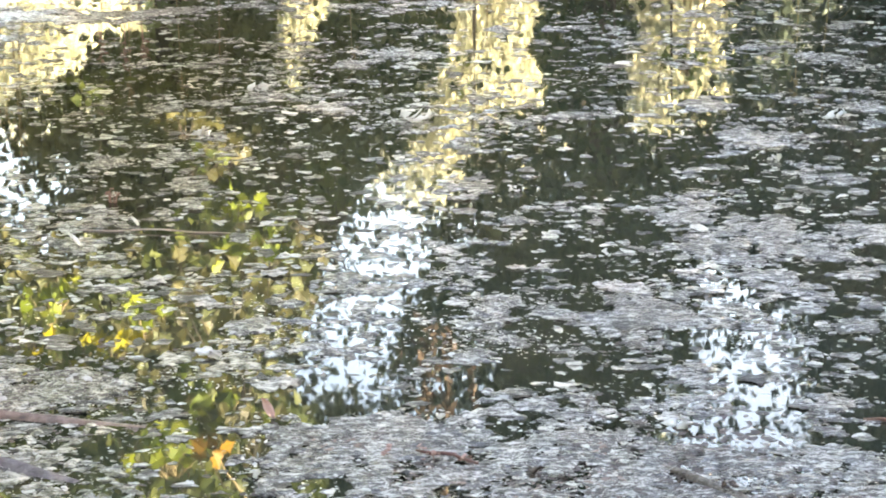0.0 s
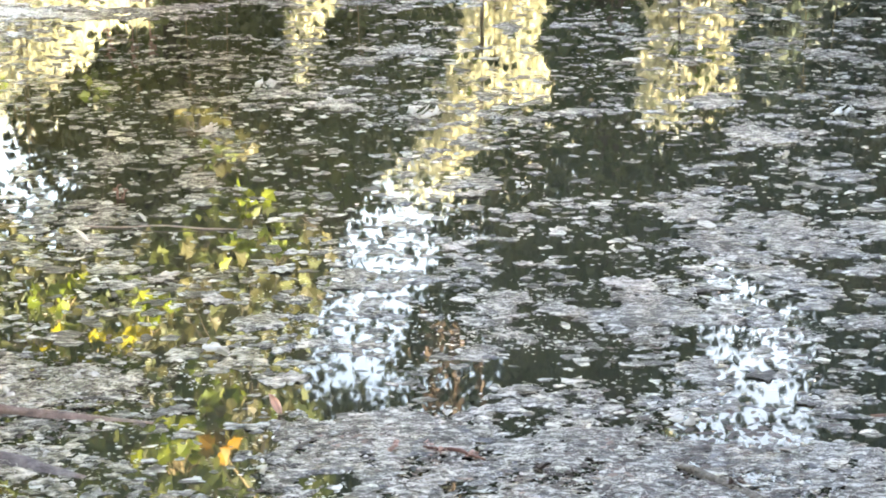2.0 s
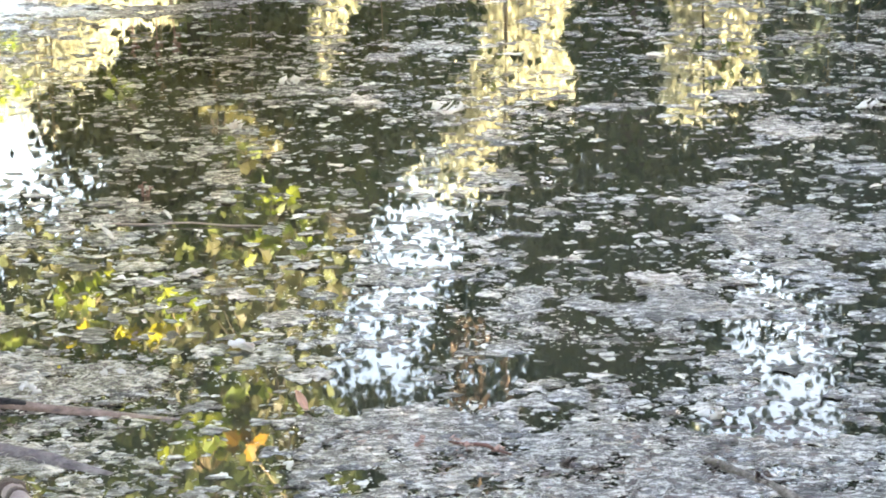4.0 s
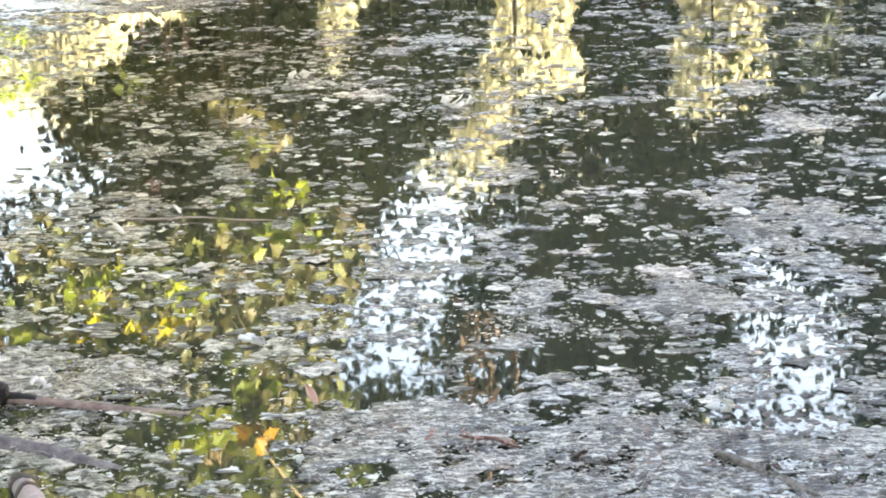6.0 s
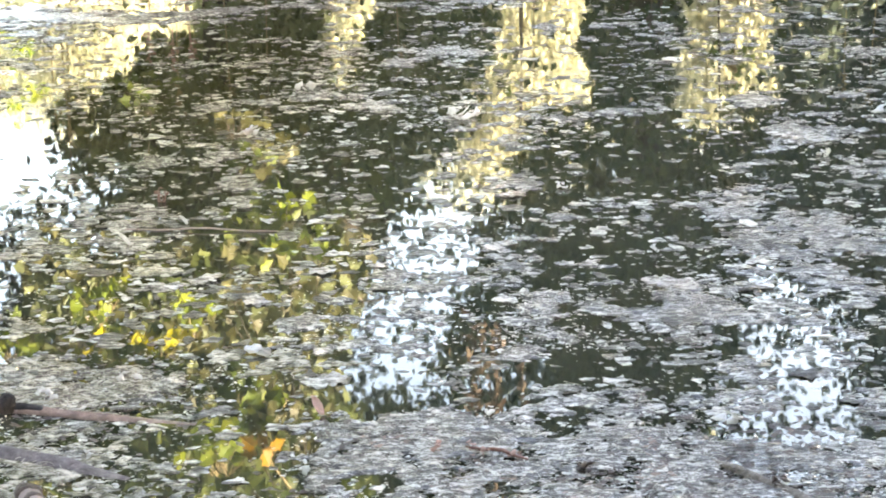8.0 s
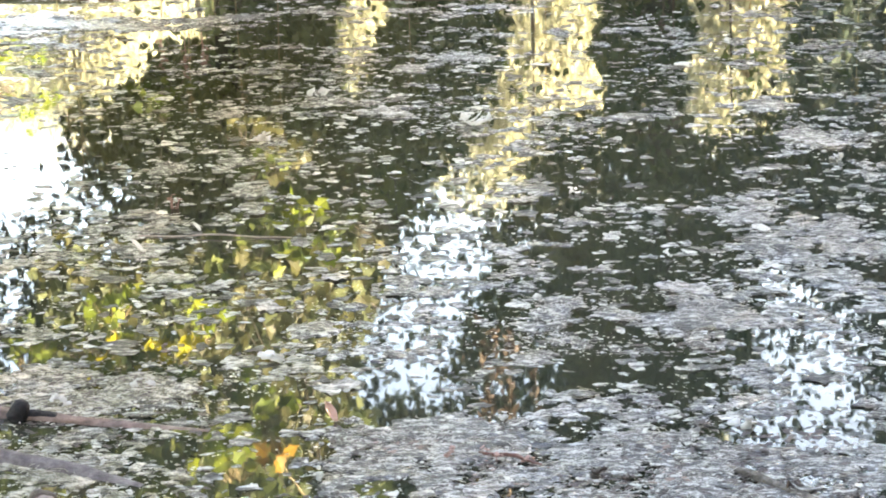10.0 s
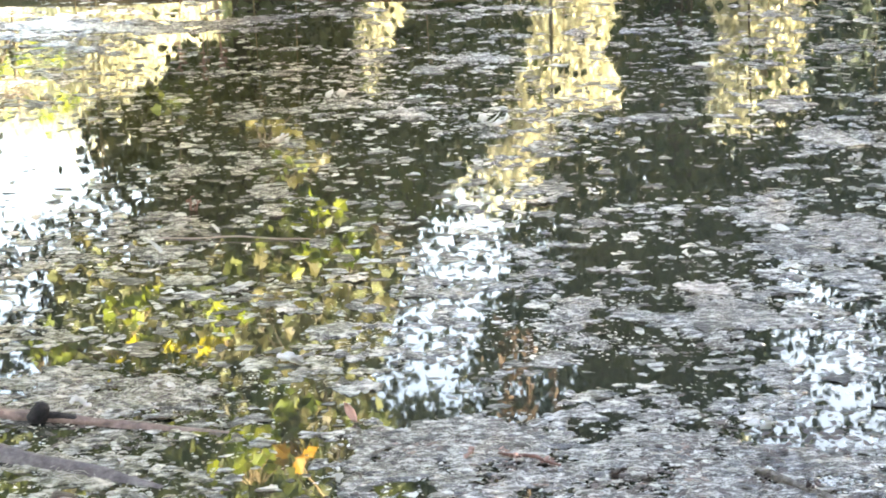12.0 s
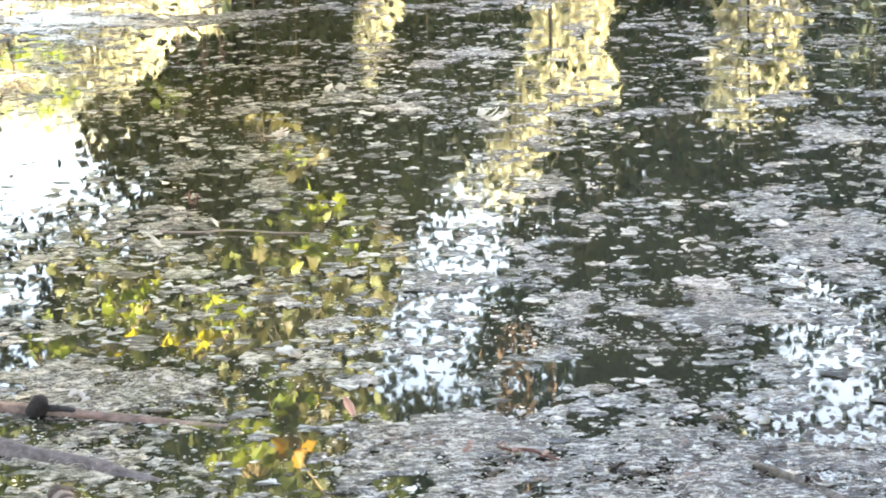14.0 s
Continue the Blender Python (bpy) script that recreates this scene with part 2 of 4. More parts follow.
gx, gy = axis(-20, 22, 0.5, 1500), axis(-6, 20, 0.4, 1500)
gv = [(x, y, ground_z(x, y)) for y in gy for x in gx]
gf = [(j * len(gx) + i, j * len(gx) + i + 1, (j + 1) * len(gx) + i + 1, (j + 1) * len(gx) + i) for j in range(len(gy) - 1) for i in range(len(gx) - 1)]
ground = mesh_ob("ground", gv, gf, SOIL)
tagged(ground, "dark leaf-strewn soil banks round a woodland pond", "ground", kind="structure")
water = mesh_ob("water", [(-11, 0.6, 0), (11.5, 0.6, 0), (11.5, 15, 0), (-11, 15, 0)], [(0, 1, 2, 3)], WATER)
tagged(water, "still dark murky pond water mirroring trees and sky", "water", kind="structure")


# ---- scum that floats on the pond ----
def field(X, Y, seed, octaves, base, gain=0.55):
    """Fractal value noise over arrays, about -1 to 1."""
    out, amp, tot, f = np.zeros_like(X), 1.0, 0.0, base
    for o in range(octaves):
        rng = np.random.default_rng(seed * 31 + o)
        g = rng.random((256, 256)) * 2 - 1
        ca, sa = math.cos(0.35 * math.sin(2.1 * o + seed)), math.sin(0.35 * math.sin(2.1 * o + seed))
        u, v = (X * ca + Y * sa) * f + 37.3, (Y * ca - X * sa) * f + 11.7
        i, j = np.floor(u).astype(int), np.floor(v).astype(int)
        a, b = u - i, v - j
        a, b = a * a * (3 - 2 * a), b * b * (3 - 2 * b)
        i0, i1, j0, j1 = i % 256, (i + 1) % 256, j % 256, (j + 1) % 256
        out += amp * ((g[i0, j0] * (1 - a) + g[i1, j0] * a) * (1 - b) + (g[i0, j1] * (1 - a) + g[i1, j1] * a) * b)
        tot += amp
        amp *= gain
        f *= 2.07
    return out / tot * 1.7


# Where the scum lies thick and where thin: x, y, half-width, half-depth, amount.
THICK_FAR = [
    (0.78, 7.75, 0.28, 0.32, 0.45), (-2.9, 11.2, 0.6, 0.5, 0.6), (-3.1, 12.0, 0.6, 0.6, 0.8), (1.9, 10.6, 1.2, 1.6, 0.18), (1.05, 7.25, 0.32, 0.55, 0.8), (0.75, 7.6, 0.3, 0.25, 0.35),
    (-2.6, 11.9, 0.35, 0.25, 1.2), (-2.1, 11.75, 0.35, 0.22, 1.3), (-1.6, 11.9, 0.35, 0.2, 1.3), (-1.15, 12.2, 0.35, 0.2, 1.3), (-1.36, 7.19, 0.23, 0.49, 0.5),
    (1.34, 8.86, 0.13, 0.39, 0.8), (0.13, 7.3, 0.09, 0.46, 0.4), (-0.42, 9.32, 0.18, 0.25, 0.4), (0.57, 8.09, 0.35, 0.35, 0.22), (0.23, 6.91, 0.2, 0.3, 0.22),
]
THICK_NEAR = [
    (0.95, 6.95, 0.22, 0.40, 0.55), (0.66, 6.34, 0.15, 0.36, 0.9), (0.96, 5.85, 0.2, 0.55, 0.15), (-0.23, 6.56, 0.19, 0.35, 0.6), (-0.21, 5.85, 0.12, 0.14, 0.35), (0.11, 5.99, 0.17, 0.22, 0.45),
    (-1.1, 5.54, 0.36, 0.2, 1.5), (-1.15, 5.02, 0.3, 0.28, 1.0), (0.74, 5.62, 0.2, 0.3, 0.25), (-0.24, 5.95, 0.14, 0.3, 0.3),
]
THIN_FAR = [
    (-0.72, 12.0, 0.25, 0.5, -0.7),
    (-1.1, 8.3, 0.9, 0.9, -0.22), (-2.05, 8.6, 0.35, 0.9, -0.6), (0.6, 8.52, 0.21, 0.67, -0.6), (-0.6, 7.58, 0.25, 0.74, -0.35), (0.33, 7.07, 0.3, 0.36, -0.25),
]
THIN_NEAR = [
    (-0.32, 5.50, 0.22, 0.22, -0.5), (-0.15, 5.75, 0.2, 0.25, -0.25), (0.48, 5.97, 0.13, 0.26, -0.2), (-0.85, 5.10, 0.22, 0.10, -0.45), (-0.78, 4.85, 0.2, 0.1, -0.4), (1.24, 5.85, 0.08, 0.7, -0.5),
    (0.18, 5.54, 0.18, 0.2, -0.15), (-0.03, 5.48, 0.09, 0.15, -0.5), (-0.59, 5.01, 0.15, 0.25, -0.75), (-0.29, 4.86, 0.07, 0.11, -1.6), (-0.95, 6.30, 0.40, 0.32, -0.40), (0.16, 5.68, 0.2, 0.14, -0.4),
    (1.26, 6.48, 0.15, 0.3, -0.3), (1.17, 5.08, 0.12, 0.13, -0.9), (0.46, 6.15, 0.12, 0.25, -0.25), (0.27, 5.62, 0.12, 0.15, -0.3), (0.04, 4.80, 0.08, 0.05, -0.9),
]
# Open water, where hardly anything floats: x, y, half-width, half-depth.
CLEAR = [(-0.30, 5.50, 0.15, 0.18), (-2.0, 8.45, 0.42, 0.75), (0.62, 8.1, 0.25, 0.4), (-0.95, 7.15, 0.22, 0.20)]
# Single patches: x, y, radius.
PATCHES_FAR = [(-1.27, 9.31, 0.08), (-1.78, 8.98, 0.06), (-1.60, 8.98, 0.05), (-0.99, 8.74, 0.06), (-0.75, 8.74, 0.07), (-1.39, 8.25, 0.10), (-1.12, 8.25, 0.08), (-0.93, 8.25, 0.07), (-0.51, 9.25, 0.13), (-0.47, 10.33, 0.11), (-0.19, 10.63, 0.16), (-0.16, 9.07, 0.07),
       (-0.36, 8.90, 0.06), (-0.22, 8.32, 0.08), (0.58, 9.19, 0.07), (0.11, 8.61, 0.14), (1.29, 8.68, 0.12), (1.66, 9.46, 0.10), (1.96, 9.35, 0.13), (1.91, 8.99, 0.08), (1.67, 10.87, 0.09), (1.20, 9.37, 0.12), (1.69, 8.99, 0.08), (1.19, 8.42, 0.08)]
PATCHES_MIDDLE = [(0.11, 6.03, 0.09), (0.06, 5.82, 0.08), (0.37, 6.25, 0.06), (0.29, 5.74, 0.05), (0.14, 6.29, 0.07), (0.52, 6.16, 0.11), (0.23, 5.95, 0.04), (-0.04, 6.18, 0.05), (0.40, 5.49, 0.05), (0.12, 5.50, 0.05), (0.55, 5.94, 0.06)]
PATCHES_NEAR = [(-1.23, 7.39, 0.09), (-1.14, 6.69, 0.10), (-0.80, 6.65, 0.11), (-1.04, 7.49, 0.04), (-0.98, 7.90, 0.09), (-0.97, 7.64, 0.06), (-1.08, 6.21, 0.05), (-0.50, 6.38, 0.05), (-0.60, 6.14, 0.07), (-0.66, 6.35, 0.05), (0.08, 7.90, 0.10), (0.26, 7.37, 0.06),
        (0.36, 8.05, 0.06), (0.46, 7.58, 0.09), (0.17, 6.38, 0.09), (0.32, 6.31, 0.05), (0.21, 6.19, 0.06), (1.54, 7.43, 0.06), (1.50, 7.23, 0.08), (1.39, 6.67, 0.07), (0.70, 6.24, 0.11), (1.21, 6.48, 0.08), (1.17, 6.29, 0.05), (1.29, 6.15, 0.06),
        (0.88, 7.39, 0.09), (-0.79, 5.85, 0.06), (-0.56, 5.60, 0.04), (0.09, 5.88, 0.07), (0.22, 5.53, 0.04), (0.53, 5.30, 0.04), (1.04, 5.22, 0.06), (1.05, 5.46, 0.08), (1.25, 5.78, 0.04)]


def near_mat(X, Y):
    """One where the wide mat lies along the near bank, zero outside it."""
    edge = 5.27 - 0.12 * X + 0.05 * field(X, Y, 12, 3, 3.0)
    ragged = field(X, Y, 14, 4, 1.1)
    shore = 1 / (1 + np.exp(np.clip((3.25 + 0.35 * ragged - Y) * 9, -60, 60))) / (1 + np.exp(np.clip((X - 2.7 - 0.5 * ragged) * 6, -60, 60)))
    return shore / (1 + np.exp(np.clip((Y - edge) * 28, -60, 60))) / (1 + np.exp(np.clip((-0.46 - X) * 24, -60, 60)))


def drift(X, Y):
    """How thick the scum has drifted together; a wide mat lies along the near bank."""
    h = 1.45 * near_mat(X, Y)
    for x, y, a, b, s in THICK_FAR + THICK_NEAR + THIN_FAR + THIN_NEAR:
        h = h + s * np.exp(-((((X - x) / a) ** 2 + ((Y - y) / b) ** 2) ** 1.5))
    for x, y, a, b in CLEAR:
        h = h - 1.1 * np.exp(-((((X - x) / a) ** 2 + ((Y - y) / b) ** 2) ** 1.5))
    for x, y, r in PATCHES_FAR + PATCHES_MIDDLE + PATCHES_NEAR:
        h = h + 1.1 * np.exp(-((((X - x) / r) ** 2 + ((Y - y) / r) ** 2) ** 2))
    return h


def scum_height(X, Y):
    S = X * 0.68
    f = 0.62 * field(S, Y, 3, 4, 10.0, 0.66) + 0.30 * field(X, Y, 8, 2, 2.3) + 0.36 * field(S, Y, 17, 2, 44.0)
    crack = np.exp(-(field(X * 0.5, Y, 31, 3, 8.0) / 0.10) ** 2)
    h = f - 0.37 - 0.07 * (Y > 8.4) + 0.60 * drift(X, Y) - 0.40 * crack
    rim = field(X, Y, 15, 3, 0.9)
    out = np.maximum.reduce([2.8 + 0.35 * rim - Y, np.abs(X) - 8.2 + 0.6 * rim, Y - 12.9 + 0.2 * rim])
    h = h - 2.5 * np.clip(out / 0.35, 0, 1)
    clod = np.abs(field(S, Y, 5, 2, 36.0)) + 0.6 * np.abs(field(S, Y, 6, 2, 85.0))
    z = 0.007 * np.tanh(h * 4.0) + (0.0030 * clod - 0.0016) * (1 - 0.3 * near_mat(X, Y)) * (h > -0.12)
    return np.where(h < -0.16, -0.02, z)


def scum_sheet(x0, x1, y0, y1, step):
    xs, ys = np.arange(x0, x1 + step / 2, step), np.arange(y0, y1 + step / 2, step)
    X, Y = np.meshgrid(xs, ys)
    Z = scum_height(X, Y)
    return X, Y, Z


def scum_cells(Z):
    wet = Z > 0
    return wet[:-1, :-1] | wet[1:, :-1] | wet[:-1, 1:] | wet[1:, 1:]


def islands(cells):
    """Number the connected islands of cells."""
    lab = np.zeros(cells.shape, int)
    h, w = cells.shape
    n = 0
    flat = cells.tolist()
    for j in range(h):
        row = flat[j]
        for i in range(w):
            if row[i] and not lab[j, i]:
                n += 1
                stack = [(j, i)]
                lab[j, i] = n
                while stack:
                    a, b = stack.pop()
                    for c, d in ((a + 1, b), (a - 1, b), (a, b + 1), (a, b - 1)):
                        if 0 <= c < h and 0 <= d < w and flat[c][d] and not lab[c, d]:
                            lab[c, d] = n
                            stack.append((c, d))
    return lab, n


def sheet_mesh(name, X, Y, Z, js, iz, mat):
    w = X.shape[1]
    quad = np.stack([js * w + iz, js * w + iz + 1, (js + 1) * w + iz + 1, (js + 1) * w + iz], 1)
    used, inv = np.unique(quad, return_inverse=True)
    vs = np.stack([X.ravel()[used], Y.ravel()[used], Z.ravel()[used]], 1)
    return mesh_ob(name, vs.tolist(), inv.reshape(-1, 4).tolist(), mat)


def is_olive(x, y):
    """Below the overhanging maple, where the olive scum colour also paints warmth reflected from the foliage."""
    return bool(x < -0.42 - 0.1 * (y - 5) and y < 6.9)


def lay_scum(x0, x1, y0, y1, step, singles):
    X, Y, Z = scum_sheet(x0, x1, y0, y1, step)
    cells = scum_cells(Z)
    lab, n = islands(cells)
    J, I = np.nonzero(cells)
    L = lab[J, I]
    order = np.argsort(L, kind="stable")
    J, I, L = J[order], I[order], L[order]
    start = np.searchsorted(L, np.arange(1, n + 2))
    size = np.diff(start)
    big = set((np.argsort(size)[::-1][:singles] + 1).tolist())
    rest = []
    for k in range(1, n + 1):
        s = slice(start[k - 1], start[k])
        if k in big and size[k - 1] > 12:
            large = size[k - 1] * step * step > 0.15
            olive = is_olive(X[J[s], I[s]].mean(), Y[J[s], I[s]].mean())
            tone = "olive-grey" if olive else "grey"
            ob = sheet_mesh("scum_mat" if large else "scum_patch", X, Y, Z, J[s], I[s], OLIVE_SCUM if olive else SCUM)
            tagged(ob, f"wide mat of {tone} decaying algae and debris on the water" if large else f"small ragged patch of {tone} algae scum on dark water",
                   "algae mat" if large else "scum patch", group="" if large else "scum patches on the pond")
        elif size[k - 1] > 2:
            rest.append(s)
    for olive in (False, True):
        some = [s for s in rest if is_olive(X[J[s], I[s]].mean(), Y[J[s], I[s]].mean()) == olive]
        if some:
            jj, ii = np.concatenate([J[s] for s in some]), np.concatenate([I[s] for s in some])
            ob = sheet_mesh("scum_flecks", X, Y, Z, jj, ii, OLIVE_SCUM if olive else SCUM)
            tagged(ob, "countless olive-grey flecks of algae under the maple" if olive else "countless grey flecks of algae scattered on the pond", "algae scum", kind="stuff")


lay_scum(-1.9, 1.7, 4.1, 6.42, 0.0065, 160)
lay_scum(-3.6, 3.3, 6.42, 13.2, 0.0115, 140)
for x0, x1, y0, y1 in ((-9.0, -3.6, 2.6, 13.2), (3.3, 9.2, 2.6, 13.2), (-3.6, -1.9, 2.4, 6.42), (1.7, 3.3, 2.4, 6.42), (-1.9, 1.7, 2.3, 4.1)):
    lay_scum(x0, x1, y0, y1, 0.03, 0)


# ---- trees ----
def in_gap(px, pz):
    """Where the tree line across the pond is thin enough to let the light through (metres along it and up)."""
    px += 0.16 * noise.noise((px * 1.7, pz * 1.7, 5)) + 0.12 * noise.noise((px * 5, pz * 5, 9))
    pz += 0.16 * noise.noise((px * 1.7, pz * 1.7, 15)) + 0.12 * noise.noise((px * 5, pz * 5, 19))

    def strip(path):
        for (xa, za, wa), (xb, zb, wb) in zip(path[:-1], path[1:]):
            if za <= pz <= zb:
                t = (pz - za) / (zb - za)
                return abs(px - (xa + (xb - xa) * t)) < wa + (wb - wa) * t
        return False
    return (strip([(0.40, -0.2, 0.30), (0.40, 0.52, 0.30), (0.38, 0.90, 0.34), (0.26, 1.32, 0.42), (0.04, 1.58, 0.33), (-0.12, 1.76, 0.38), (-0.31, 1.93, 0.29), (-0.43, 2.11, 0.30), (-0.51, 2.29, 0.32), (-0.56, 2.64, 0.42),
                   (-0.64, 2.96, 0.45), (-0.72, 3.33, 0.50), (-0.96, 3.65, 0.44), (-1.15, 3.94, 0.2), (-1.5, 4.1, 0.22), (-1.54, 4.3, 0.2), (-1.5, 5.2, 0.1)])
            or strip([(2.48, 0.1, 0.30), (2.46, 0.9, 0.30), (2.42, 1.25, 0.2)])
            or strip([(1.77, 0.30, 0.34), (1.75, 0.60, 0.36), (1.71, 0.90, 0.38), (1.72, 1.13, 0.37), (1.67, 1.30, 0.22), (1.66, 1.48, 0.10)])
            or strip([(-1.02, -0.2, 0.32), (-1.04, 0.55, 0.32), (-1.08, 0.72, 0.26), (-1.08, 0.86, 0.19), (-1.10, 1.10, 0.15), (-1.10, 1.36, 0.12)])
            or strip([(-2.40, 0.1, 0.42), (-2.42, 0.76, 0.38), (-2.40, 0.95, 0.15)])
            or strip([(2.1, 2.4, 0.12), (2.15, 2.64, 0.24), (2.33, 2.87, 0.48), (2.35, 3.33, 0.50), (2.26, 3.56, 0.56), (2.3, 4.0, 0.54), (2.3, 4.8, 0.4), (2.3, 6.2, 0.3)])
            or strip([(-3.27, -0.2, 1.20), (-3.27, 0.75, 1.10), (-3.44, 0.86, 0.76), (-3.47, 1.10, 0.70), (-3.72, 1.22, 0.46), (-3.74, 1.48, 0.44), (-3.70, 1.74, 0.52), (-3.74, 1.86, 0.38), (-3.98, 1.98, 0.26), (-3.97, 2.5, 0.34), (-3.97, 2.9, 0.38), (-4.0, 3.4, 0.34), (-4.1, 4.2, 0.2)]))


def tree(name, x, y, height, girth, crowns, leaves, size, leaf_mat, bark, seed, label, gaps=False, group="", sun_slot=False, lean=0.25):
    """A tree with a tapered trunk, limbs to each mass of its crown and leaves that crowd in clumps."""
    rng = np.random.default_rng(seed)
    z0 = ground_z(x, y) - 0.1
    root = new(name)
    root.location = (x, y, z0)
    tagged(root, label, "tree", group=group)
    top = (rng.normal() * lean, rng.normal() * lean, height * 0.92)
    line = bent((0, 0, 0), top, 0, 10, 0.2 * lean, seed)
    vs, fs = tube(line, [girth * (1.25 - 1.1 * i / 9) if i else girth * 1.6 for i in range(10)], 10, 0.25)
    mesh_ob("trunk", vs, fs, bark, root)
    pts = []
    for k, (cx, cy, cz, rx, ry, rz) in enumerate(crowns):
        at = line[min(9, max(2, int(9 * (cz - rz * 0.4) / (height * 0.92))))]
        for m in range(3):
            end = (cx + rng.normal() * rx * 0.4, cy + rng.normal() * ry * 0.4, cz + rng.normal() * rz * 0.4)
            way = bent(at, end, 0.1 * rx, 7, 0.12, seed + k * 3 + m)
            if gaps and any(in_gap(q[0] + x, q[2] + z0) for q in way[1:]):
                continue
            vv, ff = tube(way, [girth * 0.45 * (1 - 0.13 * i) for i in range(7)], 6, 0.2)
            mesh_ob("limb", vv, ff, bark, root)
        n = int(leaves * rx * ry * rz / sum(c[3] * c[4] * c[5] for c in crowns))
        hubs = rng.normal(size=(max(8, n // 30), 3))
        hubs = hubs / np.linalg.norm(hubs, axis=1)[:, None] * rng.random((len(hubs), 1)) ** 0.42
        c = hubs[rng.integers(len(hubs), size=n)] + rng.normal(size=(n, 3)) * 0.17
        pts.append(c * (rx, ry, rz) + (cx, cy, cz))
    pts = np.concatenate(pts)
    if gaps:
        keep = np.array([(not in_gap(p[0] + x, p[2] + z0)) or rng.random() < (0.0 if p[0] + x < -3.0 and p[2] + z0 < 2.0 else ((0.45 if p[0] + x < -3.0 else 0.20) if p[2] + z0 > 1.9 else 0.03 if p[0] + x < 1.2 else 0.004) if noise.noise((p[0] * 7, p[1] * 2, p[2] * 7)) > 0.10 else 0.008) for p in pts])
        pts = pts[keep]
    if sun_slot:
        pts = np.array([p for p in pts if not in_sun_slot((p[0] + x, p[1] + y, p[2] + z0))])
    leaf_mesh("crown", pts, size * (0.7 + 0.6 * rng.random(len(pts))), leaf_mat, root, rng)
    return root


# The shaded line of trees across the pond.
SCREEN = [(-6.2, 15.6, 7.5), (-4.8, 14.7, 7.0), (-1.95, 15.3, 8.0), (-1.5, 15.9, 7.2), (1.1, 15.1, 7.8), (3.1, 14.8, 7.4), (4.9, 15.5, 8.0), (6.8, 15.0, 7.0)]
for i, (tx, ty, th) in enumerate(SCREEN):
    crowns = [(0, 0, 0.45, 1.6, 0.8, 0.6), (0, 0, 1.2, 1.5, 0.9, 1.0), (0.2, 0.1, 2.6, 1.6, 0.9, 1.2), (-0.2, 0, 4.3, 1.6, 1.0, 1.2), (0, 0, 6.0, 1.4, 1.0, 1.2)]
    tree("bank_tree", tx, ty, th, 0.11, crowns, 46000 if 0 < i < 6 else 18000, 0.09, {2: SOFT_LEAF, 3: SOFT_LEAF, 4: MID_LEAF, 5: TEAL_LEAF, 6: TEAL_LEAF}.get(i, DARK_LEAF), BARK, 20 + i, "shaded dark green tree on the far bank of the pond", True, "dark trees on the far bank")

# Thin saplings that stand in the openings.
for i, (tx, ty, th, crowns) in enumerate([(0.24, 16.3, 3.4, [(-0.12, 0, 1.0, 0.16, 0.14, 0.2), (0.1, 0, 3.1, 0.5, 0.4, 0.4)]), 
                                          (1.78, 16.2, 2.6, [(0.12, 0, 0.8, 0.25, 0.1, 0.2), (-0.1, 0, 2.4, 0.4, 0.4, 0.3)])]):
    tree("sapling", tx, ty, th, 0.015 if i == 0 else 0.009, crowns, 420, 0.09, GREEN_LEAF, PALE_BARK if i == 0 else BARK, 200 + i, "thin young tree standing on the far bank", False, "saplings on the far bank", lean=0.04)

# Sunlit autumn trees far behind, seen between them.
AUTUMN = [(0.5, 46, 9.6, 2.8, 95000), (4.9, 40, 7.1, 2.2, 85000), (-3.7, 53, 9.3, 2.0, 45000), (-11.4, 58, 10.6, 2.6, 60000), (-15.2, 63, 11.2, 2.6, 40000), (-9.3, 64, 11.3, 2.1, 45000), (9.6, 56, 8.0, 1.8, 15000)]
for i, (tx, ty, top, wide, count) in enumerate(AUTUMN):
    tree("autumn_tree", tx, ty, top, 0.1, [(0, 0, top * 0.28, wide, 1.4, 2.2), (0.1, 0, top * 0.55, wide, 1.4, 2.2), (-0.1 * wide, 0, top - 2.0, wide * 0.85, 1.2, 1.9)], count, 0.12, YELLOW_LEAF, PALE_BARK, 60 + i,
         "sunlit pale yellow autumn tree behind the pond", False, "yellow autumn trees")

tree("green_tree", -5.3, 46, 9.5, 0.15, [(0, 0, 4.6, 1.3, 1.0, 1.6), (0.1, 0, 6.6, 1.4, 1.0, 1.7), (0, 0, 8.3, 1.0, 1.0, 1.0)], 9000, 0.23, SOFT_LEAF, BARK, 240, "sunlit dull olive-green tree behind the pond")
tree("green_tree", 5.6, 34, 6.6, 0.12, [(0, 0, 2.6, 0.9, 0.7, 1.1), (0.1, 0, 4.2, 0.95, 0.7, 1.2), (0, 0, 5.7, 0.8, 0.7, 0.8)], 7000, 0.2, TEAL_LEAF, BARK, 241, "sunlit blue-green tree behind the pond")
# Added behind the bank trees to block sky specks; its dark leaves stand for shade.
tree("filler_tree", 1.6, 24, 10.0, 0.12, [(-0.2, 0, 5.0, 0.95, 0.6, 0.9), (-0.1, 0, 6.6, 1.1, 0.6, 1.2), (0, 0, 8.4, 1.1, 0.6, 1.2)], 13000, 0.16, DARK_LEAF, BARK, 242, "tall dark green tree added to close gaps in the bank trees", lean=0.03)
tree("lime_tree", -8.9, 36, 5.7, 0.1, [(0, 0, 4.2, 0.9, 0.8, 0.5), (0.5, 0, 5.0, 0.7, 0.7, 0.5), (-0.9, 0, 5.3, 0.7, 0.7, 0.5)], 230, 0.17, LIME_LEAF, BARK, 230, "small sunlit tree with lime-yellow leaves behind the pond")

# Unseen tall trees, added at the sides and behind the camera to shade the pond; boughs of some reach over it.
SUN_SLOT = Vector((-1.2, 9.7, 1.15))


